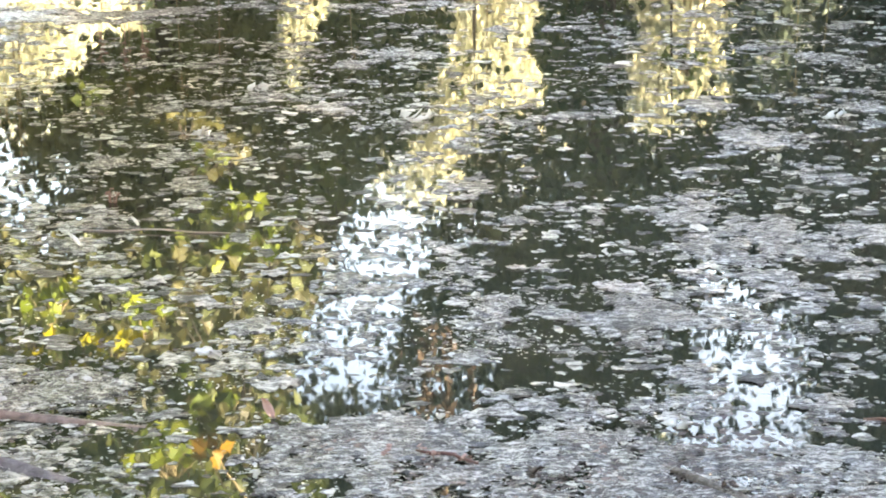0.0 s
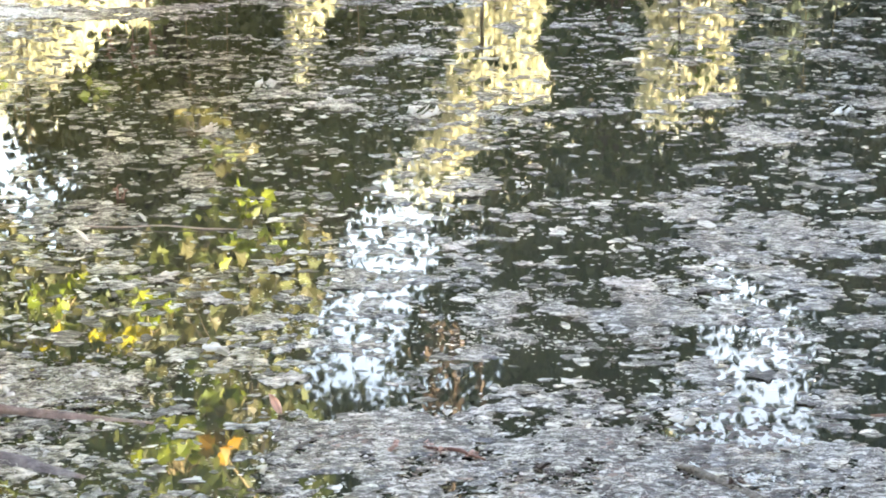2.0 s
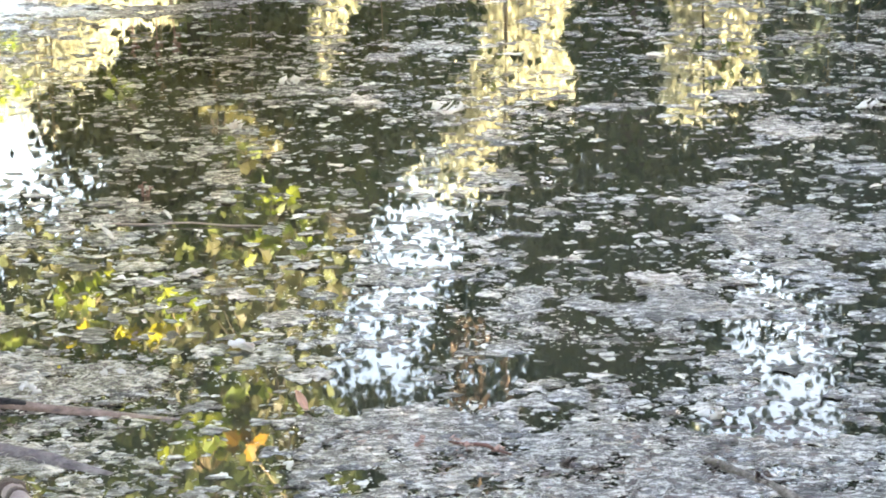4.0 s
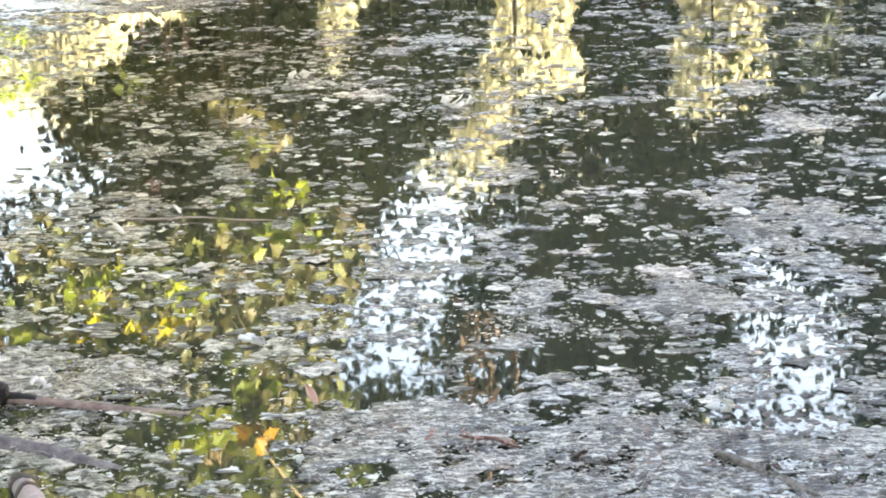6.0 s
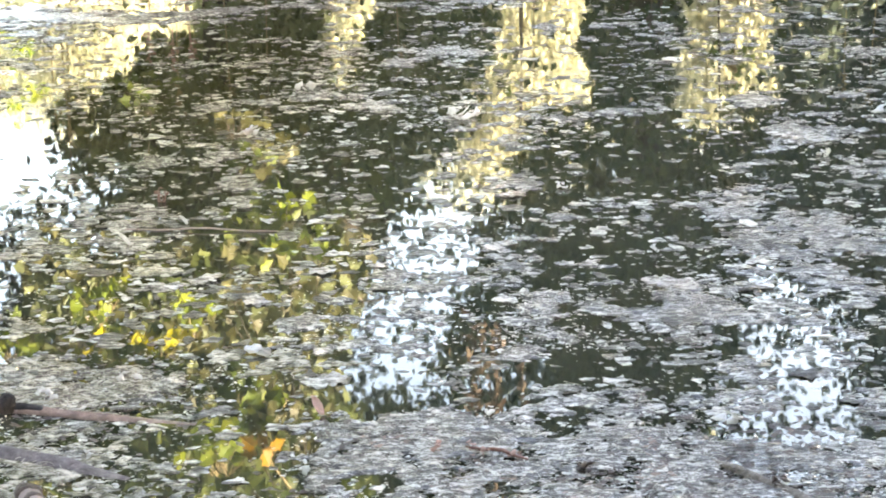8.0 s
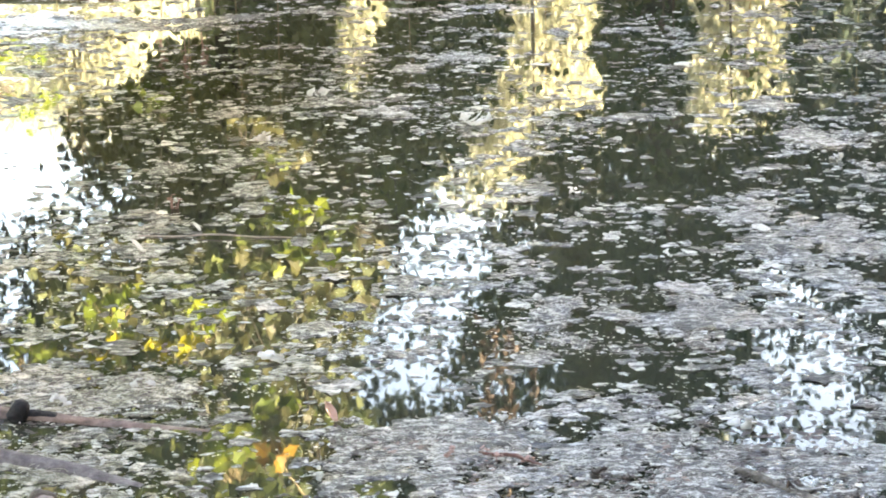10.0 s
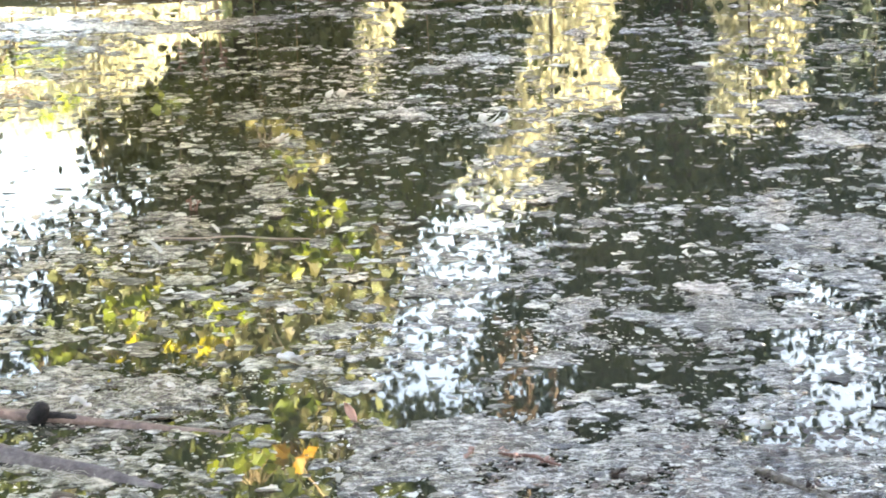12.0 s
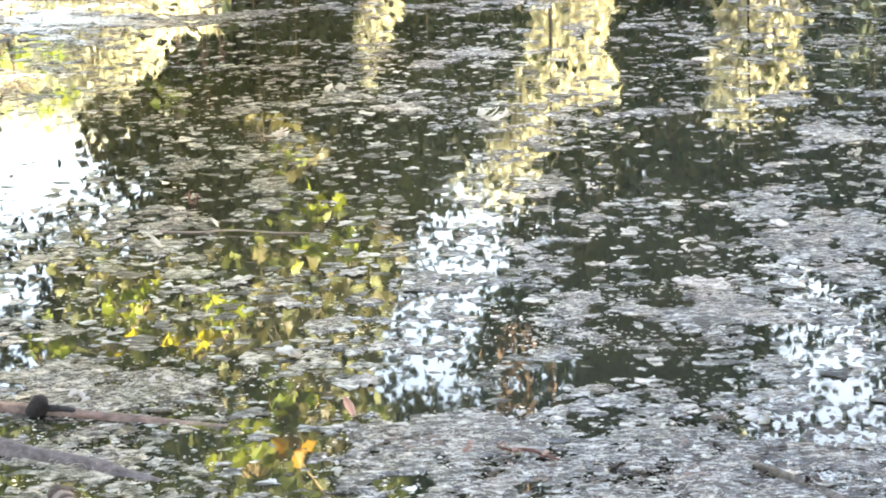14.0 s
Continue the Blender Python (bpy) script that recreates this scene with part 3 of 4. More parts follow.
def in_sun_slot(p):
    """A slot cut through the added trees so that the low sun lights the maple at the far left."""
    d = Vector(p) - SUN_SLOT
    across = SUN.cross(Vector((0, 0, 1))).normalized()
    up = across.cross(SUN)
    return abs(d.dot(across)) < 2.9 and -0.78 < d.dot(up) < 2.0


SHADE_TREES = [(12, -8, 17, 0), (12, -4, 17, -6), (12.3, 0, 18, -6), (12.3, 4, 18, -6), (12.5, 8, 18, -6), (12.5, 12, 17, 0), (18, -7, 19, 0), (18, -1, 20, 0), (18.5, 2.2, 20, 0), (18.5, 11, 19, 0), (14, 16.5, 17, 0),
        (-11.5, -3, 16, 5), (-12, 2, 17, 6), (-12, 7, 16, 6), (-12.5, 12, 15, 0), (-5, -7, 16, 0), (2, -6, 15, 0), (7, -7, 15, 0), (-10, 19, 13, 0)]
for i, (tx, ty, th, reach) in enumerate(SHADE_TREES):
    crowns = [(0, 0, th * 0.30, 3.2, 3.2, 2.8), (0, 0, th * 0.6, 3.7, 3.7, 3.4), (0, 0, th * 0.87, 2.8, 2.8, 2.8)]
    if reach:
        crowns.append((reach, 0.5, th * 0.72, 4.2, 2.6, 1.6))
    tree("shade_tree", tx, ty, th, 0.3, crowns, 6500, 0.6, DARK_LEAF, BARK, 90 + i,
         "unseen tall dense tree added to shade the pond", False, "tall trees round the pond", sun_slot=True)


# Unseen shrubs, added along the bank that faces the sun to keep stray sun off the pond.
for i in range(8):
    tree("shade_shrub", 10.6 + 0.4 * math.sin(i * 2.0), -5.5 + i * 2.6, 3.4, 0.06, [(0, 0, 0.9, 1.2, 1.7, 1.0), (0, 0.2, 2.2, 1.2, 1.7, 1.1)], 3500, 0.28, DARK_LEAF, BARK, 150 + i,
         "unseen dense shrub added on the bank to block stray sun", False, "shrubs on the bank", sun_slot=True)


# The tree that leans out over the water from the spit, with drooping maple leaves.
FAR_SPRAYS = [
    (-2.10, 12.6, 0.61, "green"), (-1.55, 12.2, 0.68, "brown"), (-1.25, 11.8, 0.75, "brown"), (-1.42, 11.4, 0.77, "green"), (-0.88, 11.0, 0.72, "brown"), (-0.69, 10.8, 0.70, "green"),
    (-0.56, 10.6, 0.76, "green"), (-0.70, 10.5, 0.76, "green"), (-0.84, 10.8, 0.76, "brown"), (-1.05, 10.8, 0.79, "green"), (-1.05, 10.2, 0.73, "vivid"), (-1.22, 10.2, 0.71, "green"),
    (-1.26, 9.9, 0.79, "green"), (-1.05, 9.9, 0.81, "lime"), (-0.86, 9.9, 0.81, "lime"), (-1.36, 9.7, 0.85, "green"), (-1.24, 9.6, 0.89, "brown"), (-1.86, 9.4, 0.93, "vivid"),
    (-1.54, 9.3, 0.87, "green"),
]
NEAR_SPRAYS = [
    (-1.94, 9.2, 1.02, "green"), (-1.39, 9.2, 0.93, "vivid"), (-1.51, 9.0, 1.01, "bright"), (-1.61, 8.9, 1.06, "bright"), (-1.86, 8.9, 1.08, "bright"), (-1.67, 8.9, 1.03, "lime"),
    (-1.48, 8.8, 1.08, "lime"), (-1.14, 8.7, 1.11, "lime"), (-1.02, 8.6, 1.18, "lime"), (-1.25, 8.8, 1.06, "brown"), (-1.14, 8.3, 1.26, "vivid"), (-1.17, 8.2, 1.22, "vivid"),
    (-0.85, 8.5, 1.29, "brown"), (-1.84, 8.6, 1.33, "green"), (-1.61, 8.6, 1.30, "green"), (-1.42, 8.5, 1.34, "green"), (-1.68, 8.4, 1.38, "green"), (-1.25, 8.3, 1.42, "green"),
    (-1.49, 8.3, 1.45, "green"), (-1.79, 8.3, 1.45, "brown"), (-1.13, 8.3, 1.47, "green"), (-0.77, 8.3, 1.47, "green"), (-1.01, 8.6, 1.25, "brown"), (-2.25, 9.2, 1.09, "lime"),
]
# leaves in a spray, half-width and half-height of it, leaf length
SPRAY_KINDS = {"green": (26, 0.090, 0.055, 0.068), "brown": (22, 0.10, 0.060, 0.066), "lime": (18, 0.065, 0.042, 0.068), "vivid": (16, 0.065, 0.040, 0.068), "bright": (9, 0.040, 0.020, 0.066)}


OPEN = (0.25, -0.95, -0.25)  # the leaves face the open pond


def overhanging_tree():
    rng = np.random.default_rng(5)
    x0, y0 = -4.4, 12.3
    z0 = ground_z(x0, y0) - 0.1
    root = new("overhanging_tree")
    root.location = (x0, y0, z0)
    tagged(root, "slender maple with drooping green, brown and yellow leaves over the water", "tree")
    off = Vector((x0, y0, z0))

    def local(p):
        return tuple(Vector(p) - off)
    line = bent((0, 0, 0), (0.9, -0.5, 3.4), 0, 10, 0.06, 3)
    vs, fs = tube(line, [0.10 - 0.008 * i for i in range(10)], 10, 0.25)
    mesh_ob("trunk", vs, fs, BARK, root)
    limbs = [((-1.0, 9.9, 1.75), 6), ((-0.6, 8.4, 1.75), 7), ((-0.4, 11.2, 1.45), 5), ((0.05, 9.15, 2.15), 8), ((-2.0, 9.4, 1.6), 5)]
    ends = []
    for k, (end, at) in enumerate(limbs):
        pts = bent(line[at], local(end), 0.25, 12, 0.05, 40 + k)
        vs, fs = tube(pts, [0.035 - 0.0025 * i for i in range(12)], 7, 0.2)
        mesh_ob("limb", vs, fs, BARK, root)
        ends += pts[4:]
    ends = np.array(ends)
    tw_v, tw_f, st_v, st_f = [], [], [], []
    leaves = {kind: [] for kind in SPRAY_KINDS}
    for k, (sx, sy, sz, kind) in enumerate(FAR_SPRAYS + NEAR_SPRAYS):
        n, wide, high, _ = SPRAY_KINDS[kind]
        p = np.array(local((sx, sy, sz)))
        near = ends[np.argmin(np.linalg.norm(ends - p, axis=1))]
        fork = p + (0, 0, 0.14)
        vs, fs = tube(bent(tuple(near), tuple(fork), 0.04, 6, 0.1, 70 + k), [0.007, 0.006, 0.005, 0.004, 0.003, 0.003], 5)
        tw_f += [tuple(q + len(tw_v) for q in f) for f in fs]
        tw_v += vs
        for a in p + rng.normal(size=(n, 3)) * (wide, 0.12, high):
            leaves[kind].append(a)
            stalk, sf = tube([tuple(fork), tuple(fork * 0.4 + a * 0.6 + (0, 0, 0.01)), tuple(a)], [0.0028, 0.0024, 0.0020], 4)
            to_v, to_f = (st_v, st_f) if kind in ("lime", "vivid", "bright") and sy < 9.5 else (tw_v, tw_f)
            to_f += [tuple(i + len(to_v) for i in f) for f in sf]
            to_v += stalk
    tagged(mesh_ob("twigs", tw_v, tw_f, BARK, root), "thin brown twigs", kind="stuff")
    tagged(mesh_ob("leaf_stalks", st_v, st_f, REED, root), "straw-coloured leaf stalks", kind="stuff")
    for kind, mat, text in (("green", GREEN_LEAF, "olive green maple leaves"), ("brown", OLIVE_BROWN, "dull olive-brown maple leaves"), ("lime", LIME_LEAF, "yellow-green maple leaves"), ("vivid", LIT_LIME_LEAF, "yellow-green maple leaves, coloured bright as if sunlit"), ("bright", BRIGHT_LEAF, "bright yellow maple leaves")):
        at = np.array(leaves[kind])
        c = leaf_mesh(kind + "_sprays", at, SPRAY_KINDS[kind][3] * (0.75 + 0.5 * rng.random(len(at))), mat, root, rng, MAPLE, MAPLE_F, 0.3, OPEN)
        tagged(c, text, kind="stuff")
    # the duller leaves of the crown behind, which rises away from the water: low corner, size, number
    for name, low, size, n, mat, text in (("brown_crown", (-3.0, 9.6, 0.62), (2.40, 2.6, 0.95), 1500, OLIVE_BROWN, "dull olive-brown maple leaves"),
                                          ("olive_crown", (-3.0, 9.8, 0.75), (2.40, 2.4, 0.95), 1300, SOFT_LEAF, "dull olive-green maple leaves"),
                                          ("green_crown", (-3.2, 8.7, 1.30), (2.55, 2.4, 0.60), 3000, GREEN_LEAF, "olive green maple leaves"),
                                          ("shaded_crown", (-3.2, 9.2, 1.40), (2.50, 2.0, 0.70), 590, SOFT_LEAF, "dull olive-green maple leaves")):
        at = rng.random((n, 3)) * size
        at[:, 2] += at[:, 1] * 0.34
        at += low
        keep = np.array([noise.noise((p[0] * 2.2, p[1] * 2.2, p[2] * 2.2 + n)) > -0.3 and (p[0] > -0.235 * p[1] or (2 + p[2]) / p[1] > 0.365) and (n > 1800 or n < 600 or p[0] < p[1] * (0.0165 - 0.26 * (2 + p[2]) / p[1]))
                         and not (-0.102 < p[0] / p[1] < -0.074 and 0.386 < (2 + p[2]) / p[1] < 0.414) for p in at])
        at = at[keep] - np.array(off)
        c = leaf_mesh(name, at, 0.070 * (0.7 + 0.6 * rng.random(len(at))), mat, root, rng, MAPLE, MAPLE_F, 0.3, OPEN)
        tagged(c, text, kind="stuff")
    # an unseen upper crown, added high over the pond's near left part to shade and tint it
    at = rng.normal(size=(1500, 3)) * (0.9, 1.0, 0.55) + (-2.4, 7.6, 3.5)
    at = at[(at[:, 0] < -0.7) & (at[:, 2] > np.maximum(2.5, 0.42 * (at[:, 1] - 4.75) + 0.45)) & (at[:, 1] > 5.0)]
    up = at[::40] - np.array(off)
    for k, end in enumerate(up):
        vs, fs = tube(bent(line[8], tuple(end), 0.3, 9, 0.05, 200 + k), [0.022 - 0.002 * i for i in range(9)], 6, 0.2)
        mesh_ob("bough", vs, fs, BARK, root)
    tagged(leaf_mesh("unseen_crown", at - np.array(off), 0.17 * (0.7 + 0.6 * rng.random(len(at))), GREEN_LEAF, root, rng, MAPLE, MAPLE_F, 0.3), "olive green maple leaves", kind="stuff")
    own = np.random.default_rng(8)
    # the cluster of orange leaves on its long stalk
    vs, fs = tube(bent(local((-0.6, 8.4, 1.75)), local((-0.94, 7.95, 1.12)), 0.05, 8, 0.06, 12), [0.008, 0.007, 0.006, 0.006, 0.005, 0.005, 0.004, 0.004], 5)
    mesh_ob("orange_stalk", vs, fs, REED, root)
    for k in range(6):
        at = (-0.97 + 0.035 * (k % 3), 7.92 + 0.03 * (k // 3), 1.11 + 0.03 * (k % 2))
        c = leaf_mesh("orange_leaf", np.array([local(at)]), np.array([0.074 - 0.004 * k]), ORANGE_LEAF, root, own, MAPLE, MAPLE_F, 0.1, OPEN)
        tagged(c, "orange-yellow autumn leaf")
    # dead brown sprays that hang from the long limb
    for k, (hx, lo) in enumerate([(-0.08, 1.12), (0.02, 1.16), (0.14, 1.22)]):
        pts = bent(local((hx, 9.2, 2.15)), local((hx, 9.2, lo)), 0, 9, 0.03, 90 + k)
        vs, fs = tube(pts, [0.012, 0.012, 0.011, 0.011, 0.010, 0.010, 0.008, 0.006, 0.004], 6, 0.2)
        mesh_ob("hanging_twig", vs, fs, BROWN_LEAF, root)
        pp = np.array(pts)[rng.integers(9, size=(260, 130, 50)[k])] + rng.normal(size=((260, 130, 50)[k], 3)) * ((0.030, 0.018, 0.014)[k], 0.02, 0.06)
        c = leaf_mesh("dead_leaves", pp, 0.05 * (0.7 + 0.6 * rng.random(len(pp))), BROWN_LEAF, root, rng, DIAMOND, DIAMOND_F, 1.6)
        tagged(c, "withered rust-brown leaves", kind="stuff")


overhanging_tree()


# ---- dead reeds that stand in the shallows below the far bank ----
def dead_reed(x, y, top, lean, mat, seed, label):
    """A withered reed: a jointed stalk, two bent blades and a ragged plume."""
    rng = np.random.default_rng(seed)
    z0 = ground_z(x, y) - 0.05
    root = new("dead_reed")
    root.location = (x, y, z0)
    tagged(root, label, "reed", group="dead reeds in the shallows")
    h = top - z0
    line = bent((0, 0, 0), (lean, 0.05, h), 0, 10, 0.015, seed)
    vs, fs = tube(line, [0.007 - 0.0004 * i for i in range(10)], 6, 0.2)
    mesh_ob("stalk", vs, fs, mat, root)
    for k in range(2):
        b = Vector(line[6 + k])
        sgn = rng.choice((-1, 1))
        vs, fs = [], []
        for i in range(7):
            t = i / 6
            c = b + Vector((sgn * 0.22 * t, 0.05 * t, 0.16 * t - 0.34 * t * t))
            w = 0.010 * math.sin(math.pi * min(1, 0.15 + 0.85 * t))
            vs += [tuple(c + Vector((0, -w, 0.002))), tuple(c), tuple(c + Vector((0, w, 0.002)))]
        for i in range(6):
            for j in range(2):
                fs.append((i * 3 + j, i * 3 + j + 1, i * 3 + j + 4, i * 3 + j + 3))
        mesh_ob("blade", vs, fs, mat, root)
    tip = np.array(line[-1])
    at = tip + rng.normal(size=(26, 3)) * (0.012, 0.012, 0.05)
    c = leaf_mesh("plume", at, 0.035 * (0.6 + 0.8 * rng.random(26)), mat, root, rng, DIAMOND, DIAMOND_F, -1.5)
    tagged(c, "ragged seed plume", kind="stuff")


for k, (x, top, lean) in enumerate([(-2.79, 1.38, 0.03), (-2.72, 1.05, -0.05), (-1.45, 0.95, 0.02), (-2.08, 0.50, 0.02), (-2.03, 0.46, 0.10), (-2.12, 0.42, -0.07), (-1.98, 0.52, 0.03), (-2.0, 0.75, -0.02), (1.05, 0.36, 0.05), (1.10, 0.30, -0.06),
                                    (-1.72, 0.72, 0.04), (-0.62, 0.55, 0.03), (1.62, 0.62, -0.04), (2.22, 0.7, 0.05), (2.5, 0.8, -0.03), (-2.9, 0.9, 0.06), (0.3, 0.9, -0.02)]):
    # Reeds 3 to 6 take the pink leaf colour, which paints a sunlit glow.
    dead_reed(x, 13.25 + 0.1 * math.sin(k * 2.3), top, lean, PINK_LEAF if 3 <= k <= 6 else BROWN_LEAF if k in (8, 9) else REED, 500 + k,
              "withered straw-coloured reed standing in the pond" if k not in (3, 4, 5, 6, 8, 9) else "withered rust-brown reed standing in the pond")


# ---- floating leaves and litter ----
def pad_shape(rng, sides=36):
    """A flat rotting leaf or clot with a torn, notched outline and an uneven top, about one unit across."""
    a = (np.arange(sides) + 0.6 * rng.random(sides)) / sides * 2 * math.pi
    r = 0.40 * np.ones(sides)
    for m in (2, 3, 5, 8, 13):
        r *= 1 + (0.34 / m ** 0.55) * np.sin(m * a + rng.random() * 6.28) * (0.5 + rng.random())
    r *= 0.82 + 0.36 * rng.random(sides)
    r = np.clip(r, 0.10, 0.62)
    lift = 0.03 + 0.12 * rng.random(sides) ** 2
    ring = np.stack([np.cos(a) * r, np.sin(a) * r * 0.85, lift], 1)
    inner = np.stack([np.cos(a) * r * 0.62, np.sin(a) * r * 0.53, 0.02 + 0.12 * rng.random(sides)], 1)
    under = np.stack([np.cos(a) * r * 0.96, np.sin(a) * r * 0.82, lift - 0.07], 1)
    if sides < 10:
        v = np.concatenate([ring, [(0, 0, 0.05)], under])
        return v, [t for k in range(sides) for t in ((k, (k + 1) % sides, sides), ((k + 1) % sides, k, sides + 1 + k, sides + 1 + (k + 1) % sides))]
    v = np.concatenate([ring, inner, [(0, 0, 0.05)], under])
    f = []
    for k in range(sides):
        n = (k + 1) % sides
        f += [(k, n, sides + n, sides + k), (sides + k, sides + n, 2 * sides), (n, k, 2 * sides + 1 + k, 2 * sides + 1 + n)]
    return v, f


def scatter(rng, n, x0, x1, y0, y1, clump, bias, base=0.5, wide=0.26):
    """Places on the pond, crowded where the scum drifts, and their height on it."""
    x, y = rng.uniform(x0, x1, n * 6), rng.uniform(y0, y1, n * 6)
    w = base + 0.9 * field(x, y, 21, 3, clump) + bias * drift(x, y)
    for cx, cy, a, b in CLEAR:
        w = w - 0.8 * np.exp(-((((x - cx) / a) ** 2 + ((y - cy) / b) ** 2) ** 1.5))
    keep = (w > rng.random(len(w))) & (np.abs(x + 0.02 * y) < wide * y + 0.15)
    x, y = x[keep][:n], y[keep][:n]
    return np.stack([x, y, np.maximum(0.0, scum_height(x, y))], 1)


PRNG = np.random.default_rng(11)
SHAPES = [pad_shape(PRNG) for _ in range(24)]
LABELS = ["pale grey rotting leaf floating flat on the pond", "dull greyish-brown floating leaf with curled rim", "bleached floating leaf among algae scum"]
PADS = []
for v, f in SHAPES:
    me = bpy.data.meshes.new("floating_leaf")
    me.from_pydata(v.tolist(), [], f)
    me.materials.append(PAD)
    PADS.append(me)


PALE_PADS = []
for me in PADS[:8]:
    me = me.copy()
    me.materials[0] = PALE_PAD
    PALE_PADS.append(me)


def pad(x, y, z, width, turn, k, label, sx=1.0, thick=0.3, meshes=PADS):
    ob = new("floating_leaf", meshes[k % len(meshes)])
    ob.location, ob.rotation_euler, ob.scale = (x, y, z), (PRNG.normal() * 0.04, PRNG.normal() * 0.04, turn), (width * sx, width, width * thick)
    return tagged(ob, label, "floating leaf", group="floating leaves")


for x, y, w in [(0.59, 6.52, 0.20), (-0.57, 6.69, 0.11), (-0.46, 5.61, 0.11), (-0.06, 4.82, 0.13), (-0.54, 9.3, 0.26), (0.33, 6.76, 0.09), (0.39, 6.2, 0.09), (0.25, 6.76, 0.08), (1.32, 8.63, 0.26), (0.08, 7.7, 0.13),
                (0.61, 5.33, 0.09), (-0.95, 6.6, 0.13), (-0.75, 6.35, 0.11), (0.02, 6.95, 0.10)]:
    pad(x, y, max(0.003, float(scum_height(np.array([x]), np.array([y]))[0])), w, 0.2, int(w * 1000), "broad pale grey floating leaf lying on dark water", 1.1, 0.35, PALE_PADS)
near = scatter(PRNG, 150, -1.6, 1.5, 4.3, 7.6, 4.0, 0.1)
for k, p in enumerate(near):
    pad(p[0], p[1], p[2] + 0.001, 0.03 + 0.08 * PRNG.random() ** 2, PRNG.random() * 6.28, k, LABELS[k % 3])


for k, p in enumerate(scatter(PRNG, 150, -1.5, 1.4, 4.35, 5.5, 5.0, 0.6)):
    pad(p[0], p[1], p[2] + 0.001, 0.02 + 0.07 * PRNG.random() ** 2, PRNG.random() * 6.28, k, "flat plate of rotten leaf lying on grey algae", 1.2)


def litter(name, n, box, size, mat, label, category, clump, bias, stretch=1.0, sides=None, base=0.5, wide=0.26):
    """Countless small floating pieces in one mesh."""
    rng = np.random.default_rng(n)
    at = scatter(rng, n, *box, clump, bias, base, wide)
    shapes = SHAPES if sides is None else [pad_shape(rng, sides) for _ in range(10)]
    vs, fs, base = [], [], 0
    for k, p in enumerate(at):
        v, f = shapes[k % len(shapes)]
        s = size[0] + (size[1] - size[0]) * rng.random() ** 2.5
        a = rng.random() * 6.28
        c, d = math.cos(a), math.sin(a)
        q = v * (s * stretch, s, s * 0.28)
        q = np.stack([q[:, 0] * c - q[:, 1] * d, q[:, 0] * d + q[:, 1] * c, q[:, 2]], 1) + p
        vs.append(q)
        fs += [tuple(i + base for i in t) for t in f]
        base += len(v)
    ob = mesh_ob(name, np.concatenate(vs).tolist(), fs, mat, smooth=False)
    return tagged(ob, label, category, kind="stuff")


litter("floating_leaf_drift", 2100, (-4.2, 3.6, 5.2, 13.4), (0.015, 0.12), PAD, "countless pale rotting leaves spread over the pond", "floating leaves", 3.0, 0.1, 1.0, 18)
litter("outer_leaf_drift", 1800, (-9.0, 9.0, 2.6, 13.2), (0.03, 0.14), PAD, "countless pale rotting leaves towards the pond's banks", "floating leaves", 1.5, 0.0, 1.0, 7, 0.3, 9.0)
litter("small_leaf_drift", 1800, (-2.6, 2.4, 4.3, 10.5), (0.010, 0.07), PAD, "countless small grey floating leaf scraps on dark water", "floating leaves", 4.0, -0.1, 1.4, 11)
litter("leaf_fragments", 4200, (-3.2, 3.0, 4.2, 11.0), (0.008, 0.04), PAD, "countless small grey leaf fragments on the water", "leaf litter", 3.0, 0.2, 1.8, 7, 0.05)
litter("water_specks", 1900, (-2.9, 2.7, 4.3, 11.5), (0.006, 0.030), PAD, "countless fine grey specks of debris on dark water", "debris", 5.0, -0.5, 2.0, 6, 0.45)
litter("mat_crumbs", 6000, (-1.9, 1.8, 4.2, 6.4), (0.003, 0.018), PAD, "fine crumbs of rotten leaf over the algae mats", "leaf litter", 5.0, 0.6, 1.6, 6, -0.05)
litter("mat_flecks", 5500, (-1.9, 1.8, 4.2, 6.6), (0.004, 0.016), STRAW, "bleached scraps of leaf and fluff over the algae mats", "leaf litter", 6.0, 0.6, 1.7, 5, -0.1)
litter("brown_scraps", 170, (-0.35, 0.45, 4.7, 5.15), (0.008, 0.034), SCRAP, "pinkish brown scraps of dead leaf on the grey mat", "leaf litter", 4.0, 0.3, 1.4, 9, -0.35)
litter("dark_crumbs", 3500, (-1.9, 1.8, 4.2, 6.0), (0.006, 0.030), BLACK_BROWN, "dark crumbs of rotten bark in the algae mats", "leaf litter", 4.0, 0.7, 1.6, 6, -0.3)
# Petals and feathers, made more numerous to stand for glints as well.
litter("white_flecks", 1000, (-3.6, 3.4, 4.2, 13.0), (0.006, 0.026), WHITE, "tiny white petals and feathers, with painted glints, on the water", "petals", 2.0, 0.35, 1.0, 6)


def straws():
    rng = np.random.default_rng(77)
    at = scatter(rng, 6500, -2.2, 2.0, 4.2, 8.0, 3.0, 0.6)
    at = at[at[:, 2] > 0.003]
    vs, fs = [], []
    for p in at:
        a, l, bow = rng.normal() * 0.7, 0.006 + 0.028 * rng.random() ** 2.5, rng.normal() * 0.35
        d = np.array((math.cos(a) * l, math.sin(a) * l, 0))
        side = np.array((-d[1], d[0], 0)) * bow
        up = np.array((0, 0, 0.006))
        v, f = tube([tuple(p + up - d), tuple(p + up * 1.4 - d * 0.4 + side), tuple(p + up * 1.4 + d * 0.4 + side), tuple(p + up + d)], [0.0006, 0.0010, 0.0010, 0.0005], 3)
        fs += [tuple(i + len(vs) for i in t) for t in f]
        vs += v
    tagged(mesh_ob("straws", vs, fs, STRAW), "fine pale straws and root threads on the scum", "plant litter", kind="stuff")


straws()


